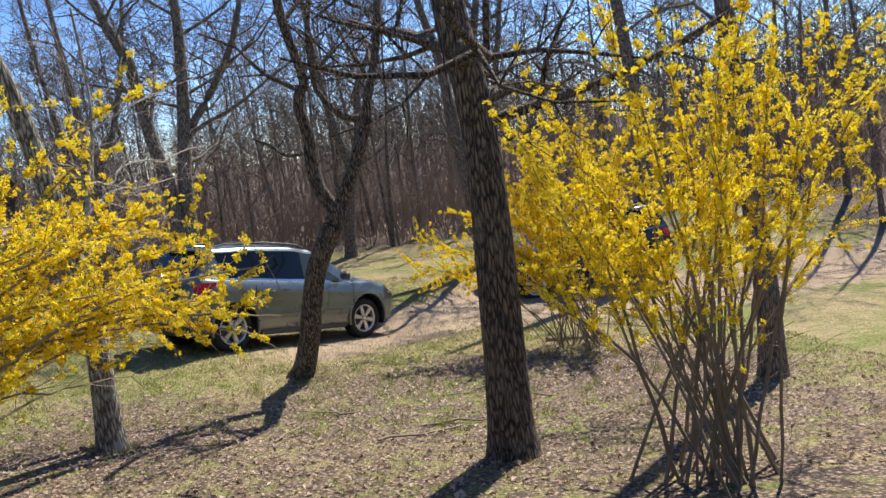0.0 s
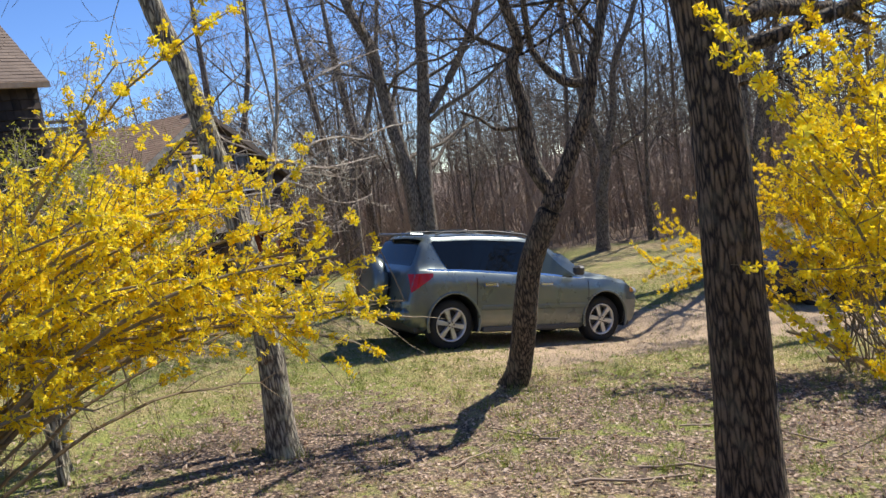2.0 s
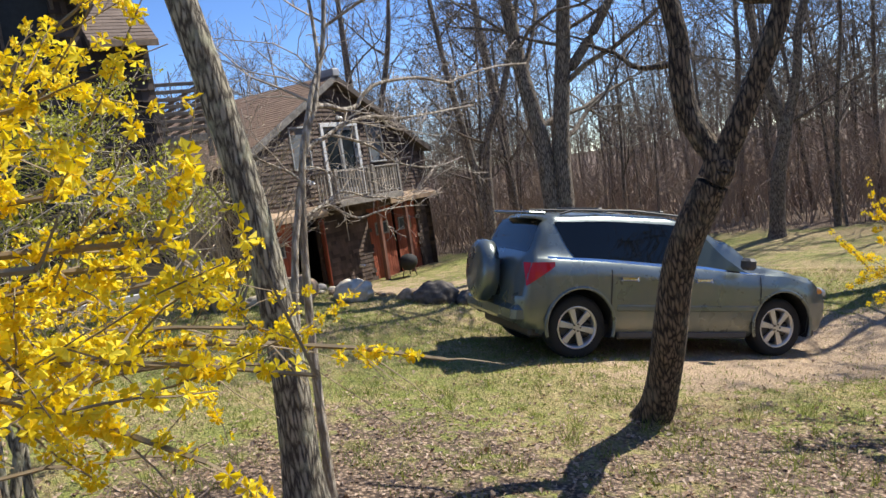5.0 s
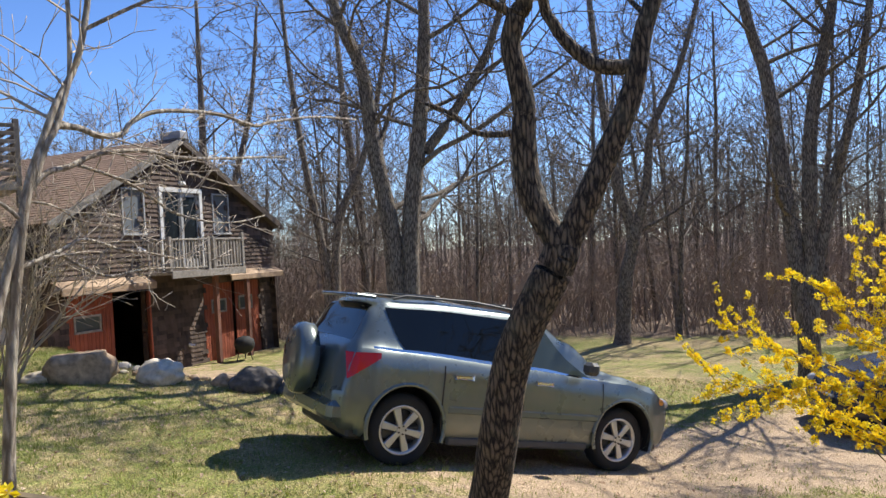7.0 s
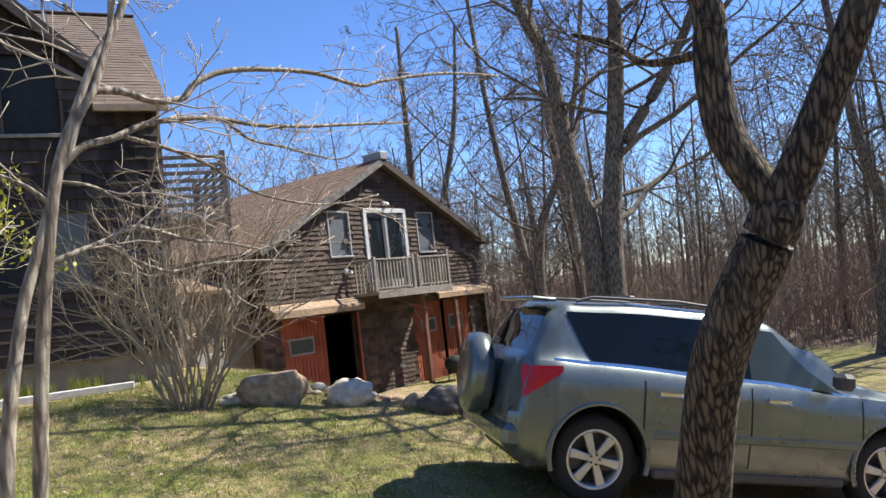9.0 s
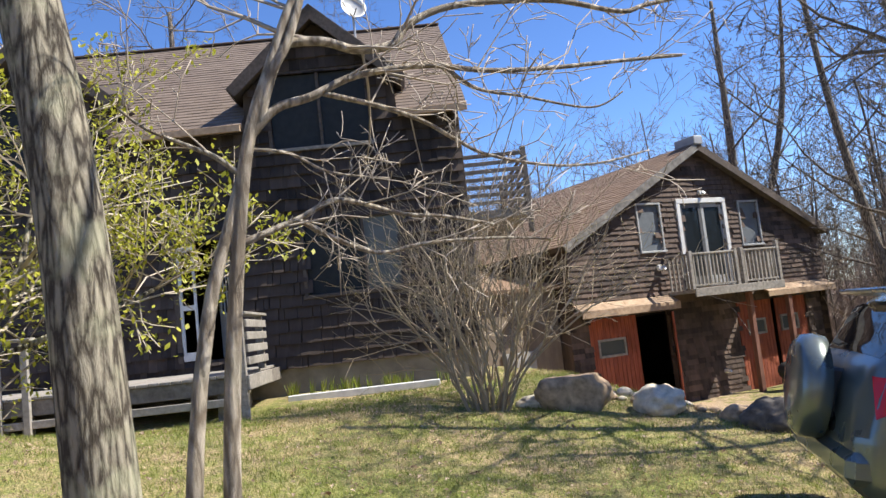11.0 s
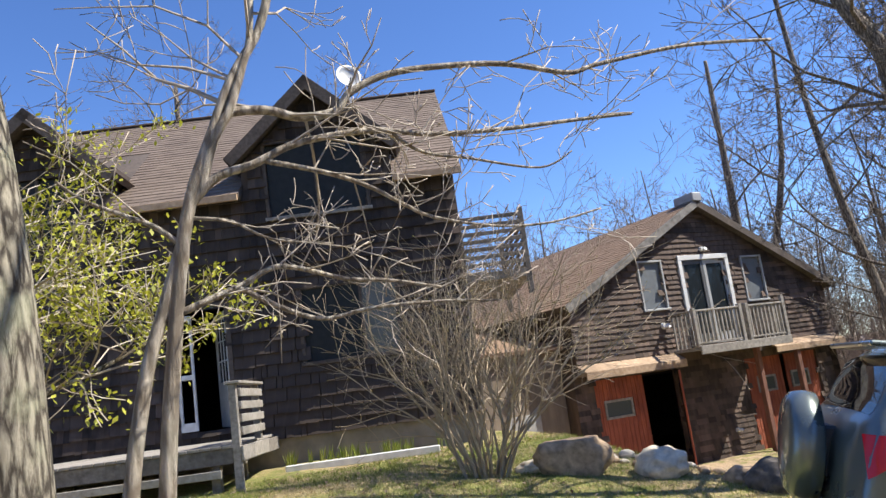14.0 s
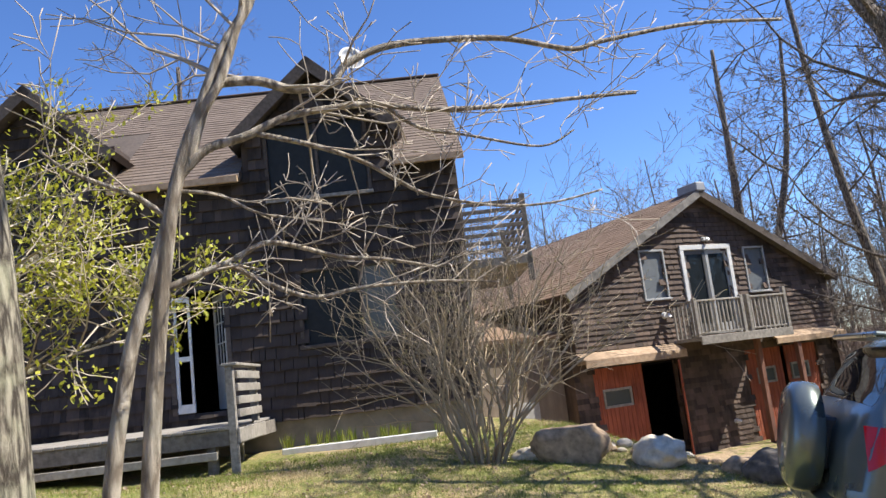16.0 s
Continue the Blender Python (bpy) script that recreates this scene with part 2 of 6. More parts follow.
def build_ground():
    def axis(lo, hi, step, far):
        v = list(np.arange(lo, hi, step))
        out, d = [], step
        p = hi
        while p < far:
            out.append(p)
            d *= 1.35
            p += d
        out.append(far)
        neg, d, p = [], step, lo - step
        while p > -far:
            neg.append(p)
            d *= 1.35
            p -= d
        neg.append(-far)
        return neg[::-1] + v + out
    xs, ys = axis(-16, 8, 0.2, 900), axis(-2, 30, 0.2, 900)
    verts = [(x, y, ground_z(x, y)) for y in ys for x in xs]
    n = len(xs)
    faces = [(j * n + i, j * n + i + 1, (j + 1) * n + i + 1, (j + 1) * n + i) for j in range(len(ys) - 1) for i in range(n - 1)]
    m = Mat("lawn_and_leaf_litter", 0.95)
    fine, mid, big = m.noise(38, 5), m.noise(5.0, 5), m.noise(0.55, 4)
    straw = m.ramp(fine, [(0.32, (0.14, 0.10, 0.045)), (0.52, (0.38, 0.285, 0.14)), (0.70, (0.60, 0.47, 0.26))])
    green = m.ramp(fine, [(0.32, (0.06, 0.078, 0.014)), (0.54, (0.215, 0.23, 0.048)), (0.72, (0.40, 0.37, 0.11))])
    litter = m.ramp(m.voronoi(26), [(0.0, (0.62, 0.47, 0.34)), (0.25, (0.37, 0.26, 0.175)), (0.55, (0.09, 0.06, 0.04))])
    soil = m.ramp(fine, [(0.3, (0.24, 0.165, 0.10)), (0.7, (0.58, 0.43, 0.28))])
    lawn = m.mix(m.ramp(m.math("ADD", m.math("MULTIPLY", mid, 0.5), m.math("MULTIPLY", big, 0.6)), [(0.46, (0, 0, 0)), (0.64, (1, 1, 1))]), green, straw)
    att = m.t.nodes.new("ShaderNodeAttribute")
    att.attribute_name = "cover"
    sep = m.t.nodes.new("ShaderNodeSeparateColor")
    m.link(att.outputs["Color"], sep.inputs[0])
    ragged = m.math("MULTIPLY", m.math("SUBTRACT", mid, 0.5), 1.5)
    def edge(s):
        return m.ramp(m.math("ADD", s, ragged), [(0.36, (0, 0, 0)), (0.64, (1, 1, 1))])
    c = m.mix(edge(sep.outputs[0]), lawn, litter)
    c = m.mix(edge(sep.outputs[1]), c, soil)
    m.color(c).bump(m.math("ADD", fine, mid), 1.0, 0.04)
    ob = make("ground", verts, faces, m.m, smooth=True)
    tagged(ob, "patchy spring lawn with leaf litter and a worn dirt drive", "ground", kind="structure")
    ca = ob.data.color_attributes.new("cover", "FLOAT_COLOR", "POINT")
    flat = []
    for x, y, z in verts:
        flat.extend((*cover(x, y), 0.0, 1.0))
    ca.data.foreach_set("color", flat)
    return ob


def cover(x, y):
    """How much leaf litter and bare soil lies at a place."""
    # leaf litter round the near trees and under the woods
    lit = max(math.exp(-((x + 3.4) / 1.9) ** 2 - ((y - 7.9) / 1.3) ** 2), math.exp(-((x + 1.0) / 1.7) ** 2 - ((y - 9.9) / 1.4) ** 2) * 0.75,
              math.exp(-((x - 2.2) / 2.2) ** 2 - ((y - 9.5) / 2.2) ** 2), 0.8 * math.exp(-((x - 0.5) / 1.5) ** 2 - ((y - 10.8) / 1.2) ** 2))
    lit = max(lit, 0.60 * (1 - smooth01(9.0, 10.6, y + 0.25 * (x + 2))) * smooth01(-5.4, -4.2, x))
    wood = smooth01(24.5, 27.5, y + 0.15 * x + 0.8 * noise.noise(Vector((x * 0.3, y * 0.3, 0))))
    lit = max(lit, wood, smooth01(8.5, 12, x) * 0.8, smooth01(-19, -23, x))
    # the drive runs from the barn past the car to the far side
    d = abs((x + 2.4) * 0.70 - (y - 13.1) * 0.71)
    along = (x + 2.4) * 0.71 + (y - 13.1) * 0.70
    soil = (1 - smooth01(0.9, 2.0, d)) * smooth01(-2.2, 0.5, along) * (1 - smooth01(6, 9, along))
    soil = max(soil, (1 - smooth01(1.0, 2.4, abs(y - 15.7 - 0.12 * x))) * smooth01(-1.5, 0.5, x) * 0.9)
    soil = max(soil, 0.65 * smooth01(15.2, 16.5, y) * smooth01(-5.5, -7.5, x) * (1 - smooth01(20, 26, y)))
    return lit, soil


GROUND = build_ground()

# ---- trees ----
class Tubes:
    """Collects tapered limbs as one mesh."""
    def __init__(self):
        self.v, self.f = [], []
    def limb(self, pts, rad, sides):
        base = len(self.v)
        k = len(pts)
        up = Vector((0.31, 0.17, 0.93))
        for i, p in enumerate(pts):
            d = (pts[min(i + 1, k - 1)] - pts[max(i - 1, 0)]).normalized()
            a = d.cross(up if abs(d.dot(up)) < 0.95 else Vector((1, 0, 0))).normalized()
            b = d.cross(a)
            for s in range(sides):
                q = 2 * math.pi * s / sides
                self.v.append(p + (a * math.cos(q) + b * math.sin(q)) * rad[i])
        for i in range(k - 1):
            for s in range(sides):
                s2 = (s + 1) % sides
                self.f.append((base + i * sides + s, base + i * sides + s2, base + (i + 1) * sides + s2, base + (i + 1) * sides + s))
        self.f.append(tuple(base + (k - 1) * sides + s for s in range(sides)))


def rvec(rng):
    return Vector((rng.gauss(0, 1), rng.gauss(0, 1), rng.gauss(0, 1)))


def grow(tb, rng, start, direction, length, r0, depth, style, tips=None):
    """A crooked limb with its side limbs. style: kink, up, spread, kids, seg."""
    nseg = max(3, int(length / style["seg"]))
    if r0 < 0.012:
        nseg = max(2, min(nseg, 4))
    d, p = direction.normalized(), start.copy()
    pts, rad, dirs = [p.copy()], [r0], [d.copy()]
    for i in range(nseg):
        d = (d + rvec(rng) * style["kink"] * (1.0 if i else 0.3) + Vector((0, 0, style["up"]))).normalized()
        p = p + d * (length / nseg)
        pts.append(p.copy())
        rad.append(max(style.get("rmin", 0.0022), r0 * (1 - 0.72 * (i + 1) / nseg)))
        dirs.append(d.copy())
    sides = 10 if r0 > 0.1 else 7 if r0 > 0.05 else 5 if r0 > 0.02 else 3
    tb.limb(pts, rad, min(sides, style.get("sides", 12)))
    if tips is not None and depth <= 1:
        tips.extend((q, e) for q, e in zip(pts[1:], dirs[1:]))
    if depth <= 0:
        return
    n = style["kids"][min(depth, len(style["kids"]) - 1)]
    for k in range(n):
        f = style.get("from", 0.3) + (1 - style.get("from", 0.3)) * (k + rng.random()) / n
        i = min(nseg, max(1, int(f * nseg)))
        side = rvec(rng)
        side = (side - dirs[i] * side.dot(dirs[i])).normalized()
        cd = (dirs[i] * (1 - style["spread"]) + side * style["spread"] + Vector((0, 0, 0.12))).normalized()
        grow(tb, rng, pts[i], cd, length * rng.uniform(0.38, 0.68) * (1.1 - 0.45 * f), rad[i] * rng.uniform(0.45, 0.72), depth - 1, style, tips)


OAK = dict(kink=0.2, up=0.03, spread=0.62, kids=[3, 4, 4, 4, 4], seg=0.45)
FAR = dict(kink=0.17, up=0.06, spread=0.55, kids=[3, 3, 4, 5], seg=0.9, rmin=0.008, sides=6)
THIN = dict(kink=0.10, up=0.05, spread=0.5, kids=[3, 3, 4], seg=1.2, rmin=0.007, sides=4)


def trunk_path(tb, pts, r0, r1, sides=14, flare=1.0):
    """A smooth trunk through a few points, with a flared foot. Returns the fine points and radii."""
    P = [Vector(p) for p in pts]
    fine = []
    for i in range(len(P) - 1):
        a, b, c, d = P[max(i - 1, 0)], P[i], P[i + 1], P[min(i + 2, len(P) - 1)]
        for k in range(6):
            t = k / 6
            fine.append(0.5 * ((2 * b) + (c - a) * t + (2 * a - 5 * b + 4 * c - d) * t * t + (3 * b - a - 3 * c + d) * t ** 3))
    fine.append(P[-1])
    n = len(fine)
    rad = []
    for i, q in enumerate(fine):
        k = i / (n - 1)
        h = (q - fine[0]).length
        rad.append((r0 + (r1 - r0) * k) * (1 + flare * math.exp(-h / 0.22)) * (1 + 0.05 * noise.noise(q * 2.3)))
    tb.limb(fine, rad, sides)
    return fine, rad


def tree_object(name, tb, tw, mat, label, group="", twig_mat=None):
    ob = thing(name, pose(0, 0, 0), label, "tree", group)
    make("trunk", tb.v, tb.f, mat, ob, smooth=True)
    if tw is not None and tw.v:
        make("crown", tw.v, tw.f, twig_mat or mat, ob, smooth=True)
    return ob

# ---- house and barn ----
def frame_at(angle, offset):
    """Local axes of a facade: x to the right along it, y into the building."""
    n = Vector((math.cos(radians(angle)), math.sin(radians(angle)), 0))
    t = Vector((-n.y, n.x, 0))
    return Matrix(((t.x, -n.x, 0, n.x * offset), (t.y, -n.y, 0, n.y * offset), (0, 0, 1, 0), (0, 0, 0, 1)))


def wall_slab(name, outline, holes, y0, y1, mat, parent, label=""):
    """A wall in the x-z plane with rectangular holes, built from columns; outline(x) gives bottom and top."""
    xs = sorted({outline["x0"], outline["x1"], *outline.get("kinks", ()), *(h[0] for h in holes), *(h[1] for h in holes)})
    v, f = [], []
    def cell(a, b, za0, za1, zb0, zb1):
        k = len(v)
        v.extend([(a, y0, za0), (b, y0, zb0), (b, y0, zb1), (a, y0, za1), (a, y1, za0), (b, y1, zb0), (b, y1, zb1), (a, y1, za1)])
        f.extend([(k, k + 1, k + 2, k + 3), (k + 5, k + 4, k + 7, k + 6), (k, k + 4, k + 5, k + 1), (k + 3, k + 2, k + 6, k + 7), (k, k + 3, k + 7, k + 4), (k + 1, k + 5, k + 6, k + 2)])
    for a, b in zip(xs, xs[1:]):
        mid = (a + b) / 2
        cuts = sorted((h[2], h[3]) for h in holes if h[0] < mid < h[1])
        lo_a, lo_b = outline["bottom"], outline["bottom"]
        for z0, z1 in cuts:
            if z0 > lo_a:
                cell(a, b, lo_a, z0, lo_b, z0)
            lo_a = lo_b = z1
        cell(a, b, lo_a, outline["top"](a), lo_b, outline["top"](b))
    ob = make(name, v, f, mat, parent, label)
    bm = bmesh.new()
    bm.from_mesh(ob.data)
    bmesh.ops.remove_doubles(bm, verts=bm.verts, dist=1e-4)
    bm.to_mesh(ob.data)
    bm.free()
    return ob


def shingle_box(x0, x1, z0, z1, lift, thick=0.012):
    """A tapered shingle on a wall face at y = 0, butt at the bottom."""
    return [(x0, 0.0, z0), (x1, 0.0, z0), (x1, 0.0, z1), (x0, 0.0, z1),
            (x0, -thick - lift, z0), (x1, -thick - lift, z0), (x1, -0.004, z1), (x0, -0.004, z1)]


BOXF = [(4, 5, 6, 7), (0, 4, 7, 3), (5, 1, 2, 6), (0, 1, 5, 4), (7, 6, 2, 3)]


def shingle_wall(parent, x0, x1, z0, top, holes, mat, course, wid, rng, near=None, yoff=0.0, thick=0.016):
    """Rows of wall shingles; those in the near stretch are parts of their own."""
    v, f, pieces, shared = [], [], [], {}
    z = z0
    zmax = max(top(x0 + (x1 - x0) * q / 60) for q in range(61))
    while z < zmax:
        wob = rng.uniform(-0.012, 0.012)
        x = x0
        while x < x1:
            w = min(rng.uniform(*wid), x1 - x)
            if x1 - x - w < 0.06:
                w = x1 - x
            a, b = x, x + w - 0.004
            mid = (a + b) / 2
            zt = min(z + course * 1.12, top(a), top(b))
            zb = z + wob + rng.uniform(-0.008, 0.010)
            ok = zt - zb > 0.05
            for h in holes:
                if h[0] - 0.02 < mid < h[1] + 0.02 and zt > h[2] and zb < h[3]:
                    if zb >= h[2] - 0.06 and zt <= h[3] + 0.06:
                        ok = False
                    elif zb < h[2]:
                        zt = h[2]
                    else:
                        zb = h[3]
                    ok = ok and zt - zb > 0.03
            if ok:
                lift = rng.uniform(0, 0.007)
                if near and near[0] < mid < near[1] and near[2] < z < near[3] and len(pieces) < 300:
                    pieces.append((a, b, zb, zt, lift))
                else:
                    k = len(v)
                    v.extend((p[0], p[1] + yoff, p[2]) for p in shingle_box(a, b, zb, zt, lift, thick))
                    f.extend(tuple(i + k for i in q) for q in BOXF)
            x += w
        z += course
    if v:
        tagged(make("shingles", v, f, mat, parent), "rows of weathered wooden wall shingles", kind="stuff")
    for a, b, zb, zt, lift in pieces:
        w, h = round((b - a) * 25) / 25, round((zt - zb) * 40) / 40
        key = (w, h, round(lift * 160))
        if key not in shared:
            me = bpy.data.meshes.new("shingle")
            me.from_pydata(shingle_box(0, max(w, 0.03), 0, max(h, 0.03), lift, thick), [], BOXF)
            me.materials.append(mat)
            shared[key] = me
        ob = new("shingle", shared[key])
        ob.parent = parent
        ob.location = (a, yoff, zb)


def roof_plane(parent, corner, along, up, length, rise, mat, rng, course=0.15, name="roof_shingles", right_cut=None, left_cut=None):
    """Overlapping courses of roof shingles on a slope. corner: low left; along and up: unit vectors."""
    n = along.cross(up).normalized()
    v, f = [], []
    rows = int(rise / course)
    for r in range(rows + 1):
        h0, h1 = r * course, min(rise, (r + 1.25) * course)
        a0 = left_cut(h0) if left_cut else 0.0
        a1 = right_cut(h0) if right_cut else length
        x = a0 - rng.uniform(0, 0.25)
        while x < a1:
            w = rng.uniform(0.28, 0.42)
            a, b = max(x, a0), min(x + w - 0.006, a1)
            if b - a > 0.02:
                lift = rng.uniform(0.010, 0.017)
                k = len(v)
                for q, hh_, e in ((a, h0, lift), (b, h0, lift), (b, h1, 0.002), (a, h1, 0.002)):
                    v.append(corner + along * q + up * hh_ + n * e)
                for q, hh_ in ((a, h0), (b, h0)):
                    v.append(corner + along * q + up * hh_)
                f.extend([(k, k + 1, k + 2, k + 3), (k + 4, k + 5, k + 1, k)])
            x += w
    return tagged(make(name, v, f, mat, parent), "brown asphalt roof shingles in courses", kind="stuff")


def slab(name, pts, thick, mat, parent, label=""):
    """A flat slab under the four given corners."""
    P = [Vector(p) for p in pts]
    n = (P[1] - P[0]).cross(P[3] - P[0]).normalized()
    if n.z < 0:
        n = -n
    Q = [p - n * thick for p in P]
    return make(name, P + Q, [(0, 1, 2, 3), (7, 6, 5, 4), (0, 4, 5, 1), (1, 5, 6, 2), (2, 6, 7, 3), (3, 7, 4, 0)], mat, parent, label)


def window_unit(parent, x0, x1, z0, z1, panes, trim_mat, glass, w=0.06, name="window", y=0.0, label="", mull=0.05, sill=None):
    win = thing(name, pose(0, 0, 0), "", "")
    win.parent = parent
    if label:
        tagged(win, label)
    bm = bmesh.new()
    box_into(bm, x0 - w, x1 + w, y - 0.045, y + 0.06, z1, z1 + w, 0.004)
    box_into(bm, x0 - w, x0, y - 0.045, y + 0.06, z0, z1, 0.004)
    box_into(bm, x1, x1 + w, y - 0.045, y + 0.06, z0, z1, 0.004)
    for a in panes[1:]:
        m = x0 + (x1 - x0) * a
        box_into(bm, m - mull / 2, m + mull / 2, y - 0.035, y + 0.05, z0, z1, 0.003)
    part("window_frame", bm, trim_mat, win)
    boxpart("window_sill", x0 - w - 0.02, x1 + w + 0.02, y - 0.08, y + 0.06, z0 - w, z0, sill or trim_mat, win)
    edges = [x0 + (x1 - x0) * a for a in panes] + [x1]
    for i, (a, b) in enumerate(zip(edges, edges[1:])):
        g = glass[i % len(glass)]
        boxpart("pane", a + 0.01, b - 0.01, y + 0.02, y + 0.03, z0, z1, g, win, bevel=0)
    return win


def build_house():
    rng = random.Random(11)
    house = thing("house", frame_at(-29.37, -17.469), "two-storey house with dark weathered shingles and brown roof", "house")
    X0, X1, D, ZE, ZR, OV = -2.5, 7.11, 7.8, 4.62, 7.42, 0.32
    slope = (ZR - ZE) / (D / 2)
    holes = [(4.32, 5.92, 1.58, 2.79), (3.96, 5.62, 4.08, 5.36), (2.2, 3.05, 0.70, 2.66), (-0.6, 0.75, 4.15, 5.25)]
    def gable(c):
        return lambda x: max(ZE, 6.24 - abs(x - c) * 0.9) if abs(x - c) <= 1.28 else ZE
    def top(x):
        return max(gable(4.8)(x), gable(0.06)(x), ZE)
    kinks = (4.8, 0.06, 3.519, 3.521, 6.079, 6.081, -1.221, -1.219, 1.339, 1.341)
    front = wall_slab("wall", dict(x0=X0, x1=X1, bottom=0.42, top=top, kinks=kinks), holes, 0.0, 0.16, M_SIDING, house)
    shingle_wall(front, X0, X1, 0.42, top, holes, M_SIDING, 0.2, (0.09, 0.22), rng, near=(3.3, 6.6, 0.4, 2.9), yoff=-0.002, thick=0.06)
    # gable ends and back
    def endtop(y):
        return ZR - abs(y - D / 2) * slope
    for x, nm in ((X1, "wall"), (X0 + 0.16, "wall")):
        w = wall_slab(nm, dict(x0=0.163, x1=D, bottom=0.42, top=endtop, kinks=(D / 2,)), [], -0.16, 0.0, M_SIDING, house)
        w.matrix_local = Matrix(((0, -1, 0, x - 0.16 if x > 0 else x - 0.16), (1, 0, 0, 0), (0, 0, 1, 0), (0, 0, 0, 1)))
    wall_slab("wall", dict(x0=X0, x1=X1, bottom=0.42, top=lambda x: ZE), [], D, D + 0.16, M_SIDING, house)
    boxpart("foundation", X0 + 0.02, X1 - 0.02, 0.03, D, -1.9, 0.418, M_CONCRETE, house, "stained concrete foundation")
    # floors coloured near black so the rooms look unlit
    boxpart("floor", X0 + 0.18, X1 - 0.18, 0.18, D - 0.02, 0.42, 0.62, M_INSIDE_SHADE, house)
    boxpart("floor", X0 + 0.18, X1 - 0.18, 0.18, D - 0.02, 3.2, 3.4, M_INSIDE_SHADE, house)
    # main roof
    up = Vector((0, 1, slope)).normalized()
    run = (D / 2 + OV) * math.sqrt(1 + slope * slope)
    z_ov = ZE - OV * slope + 0.1
    zi = ZE + 0.1 + 0.17 * slope
    slab("roof", [(X0 - 0.15, 0.17, zi), (X1 + 0.15, 0.17, zi), (X1 + 0.15, D / 2, ZR + 0.1), (X0 - 0.15, D / 2, ZR + 0.1)], 0.12, M_TRIM_DARK, house)
    for a, b in ((X0 - 0.15, -1.23), (1.35, 3.51), (6.09, X1 + 0.15)):
        slab("eave", [(a, -OV, z_ov), (b, -OV, z_ov), (b, 0.168, zi), (a, 0.168, zi)], 0.12, M_TRIM_DARK, house)
    slab("roof", [(X1 + 0.15, D + OV, z_ov), (X0 - 0.15, D + OV, z_ov), (X0 - 0.15, D / 2, ZR + 0.1), (X1 + 0.15, D / 2, ZR + 0.1)], 0.12, M_ROOF, house)
    # front courses stop at the two dormers
    spans = [(X0 - 0.15, -1.23), (1.35, 3.51), (6.09, X1 + 0.15)]
    for a, b in spans:
        roof_plane(house, Vector((a, -OV, z_ov + 0.004)), Vector((1, 0, 0)), up, b - a, run, M_ROOF, rng)
    top_run = run * 0.42
    low = run - top_run
    for a, b in ((-1.23, 1.35), (3.51, 6.09)):
        st = Vector((a, -OV, z_ov + 0.004)) + up * low
        roof_plane(house, st, Vector((1, 0, 0)), up, b - a, top_run, M_ROOF, rng)
    bm = bmesh.new()
    box_into(bm, X0 - 0.16, X1 + 0.16, D / 2 - 0.1, D / 2 + 0.1, ZR + 0.1, ZR + 0.135, 0.01)
    part("ridge_cap", bm, M_ROOF, house)
    for a, b in ((1.36, 3.5), (6.1, X1 + 0.15)):
        boxpart("gutter", a, b, -OV - 0.07, -OV - 0.004, z_ov - 0.12, z_ov - 0.004, M_BEAM, house, "faded tan eave board")
    # dormers
    for c in (4.8, 0.06):
        d = thing("dormer", pose(0, 0, 0), "", "")
        d.parent = house
        hw, zp, pitch = 1.48, 6.42, 0.9
        zl = zp - hw * pitch
        back = (zp - ZE) / slope
        for s in (-1, 1):
            e = c + s * hw
            yb = (zl - ZE) / slope
            pts = [(c, -OV, zp), (c, back, zp), (e, max(yb, 0.2), zl), (e, -OV, zl)]
            if s < 0:
                pts = pts[::-1]
            slab("dormer_roof", pts, 0.10, M_TRIM_DARK, d)
            cw = c + s * 1.2
            if s > 0:
                roof_plane(d, Vector((e, -OV, zl + 0.004)), Vector((0, 1, 0)), Vector((-1, 0, pitch)).normalized(), back + OV, hw * math.sqrt(1 + pitch ** 2), M_ROOF, rng,
                           left_cut=lambda h: 0.0, right_cut=lambda h: OV + max(yb, 0.2) + (back - max(yb, 0.2)) * h / (hw * 1.36))
            else:
                roof_plane(d, Vector((e, max(yb, 0.2), zl + 0.004)), Vector((0, -1, 0)), Vector((1, 0, pitch)).normalized(), max(yb, 0.2) + OV, hw * math.sqrt(1 + pitch ** 2), M_ROOF, rng)
            wl = boxpart("cheek", cw - 0.08, cw + 0.08, 0.163, 1.6, ZE - 0.3, zl + 0.3, M_SIDING, d)
        bm = bmesh.new()
        for s in (-1, 1):
            L = hw * math.sqrt(1 + pitch ** 2)
            ang = math.atan(pitch)
            m = Matrix.Translation((c, -OV - 0.03, zp + 0.02)) @ Matrix.Rotation(s * ang, 4, "Y")
            box_into(bm, 0 if s > 0 else -L, L if s > 0 else 0, -0.02, 0.028, -0.2, 0.0, 0.004, m)
        part("barge_board", bm, M_TRIM_DARK, d)
    window_unit(house, 3.96, 5.62, 4.08, 5.36, [0, 0.5], M_TRIM_DARK, [M_SCREEN_DARK], label="dark screened dormer window", sill=M_DECK)
    window_unit(house, -0.6, 0.75, 4.15, 5.25, [0, 0.5], M_TRIM_DARK, [M_SCREEN_DARK], label="dark screened dormer window")
    window_unit(house, 4.32, 5.92, 1.58, 2.79, [0, 0.62], M_TRIM_DARK, [M_SCREEN_DARK, M_REFLECTION_PANE], label="wide window with a dark screen and a pane coloured pale for its reflection", sill=M_TRIM_DARK)
    # entrance with its open glazed door
    bm = bmesh.new()
    box_into(bm, 2.12, 2.2, -0.05, 0.16, 0.7, 2.66, 0.004)
    box_into(bm, 3.05, 3.13, -0.05, 0.16, 0.7, 2.66, 0.004)
    box_into(bm, 2.12, 3.13, -0.05, 0.16, 2.66, 2.76, 0.004)
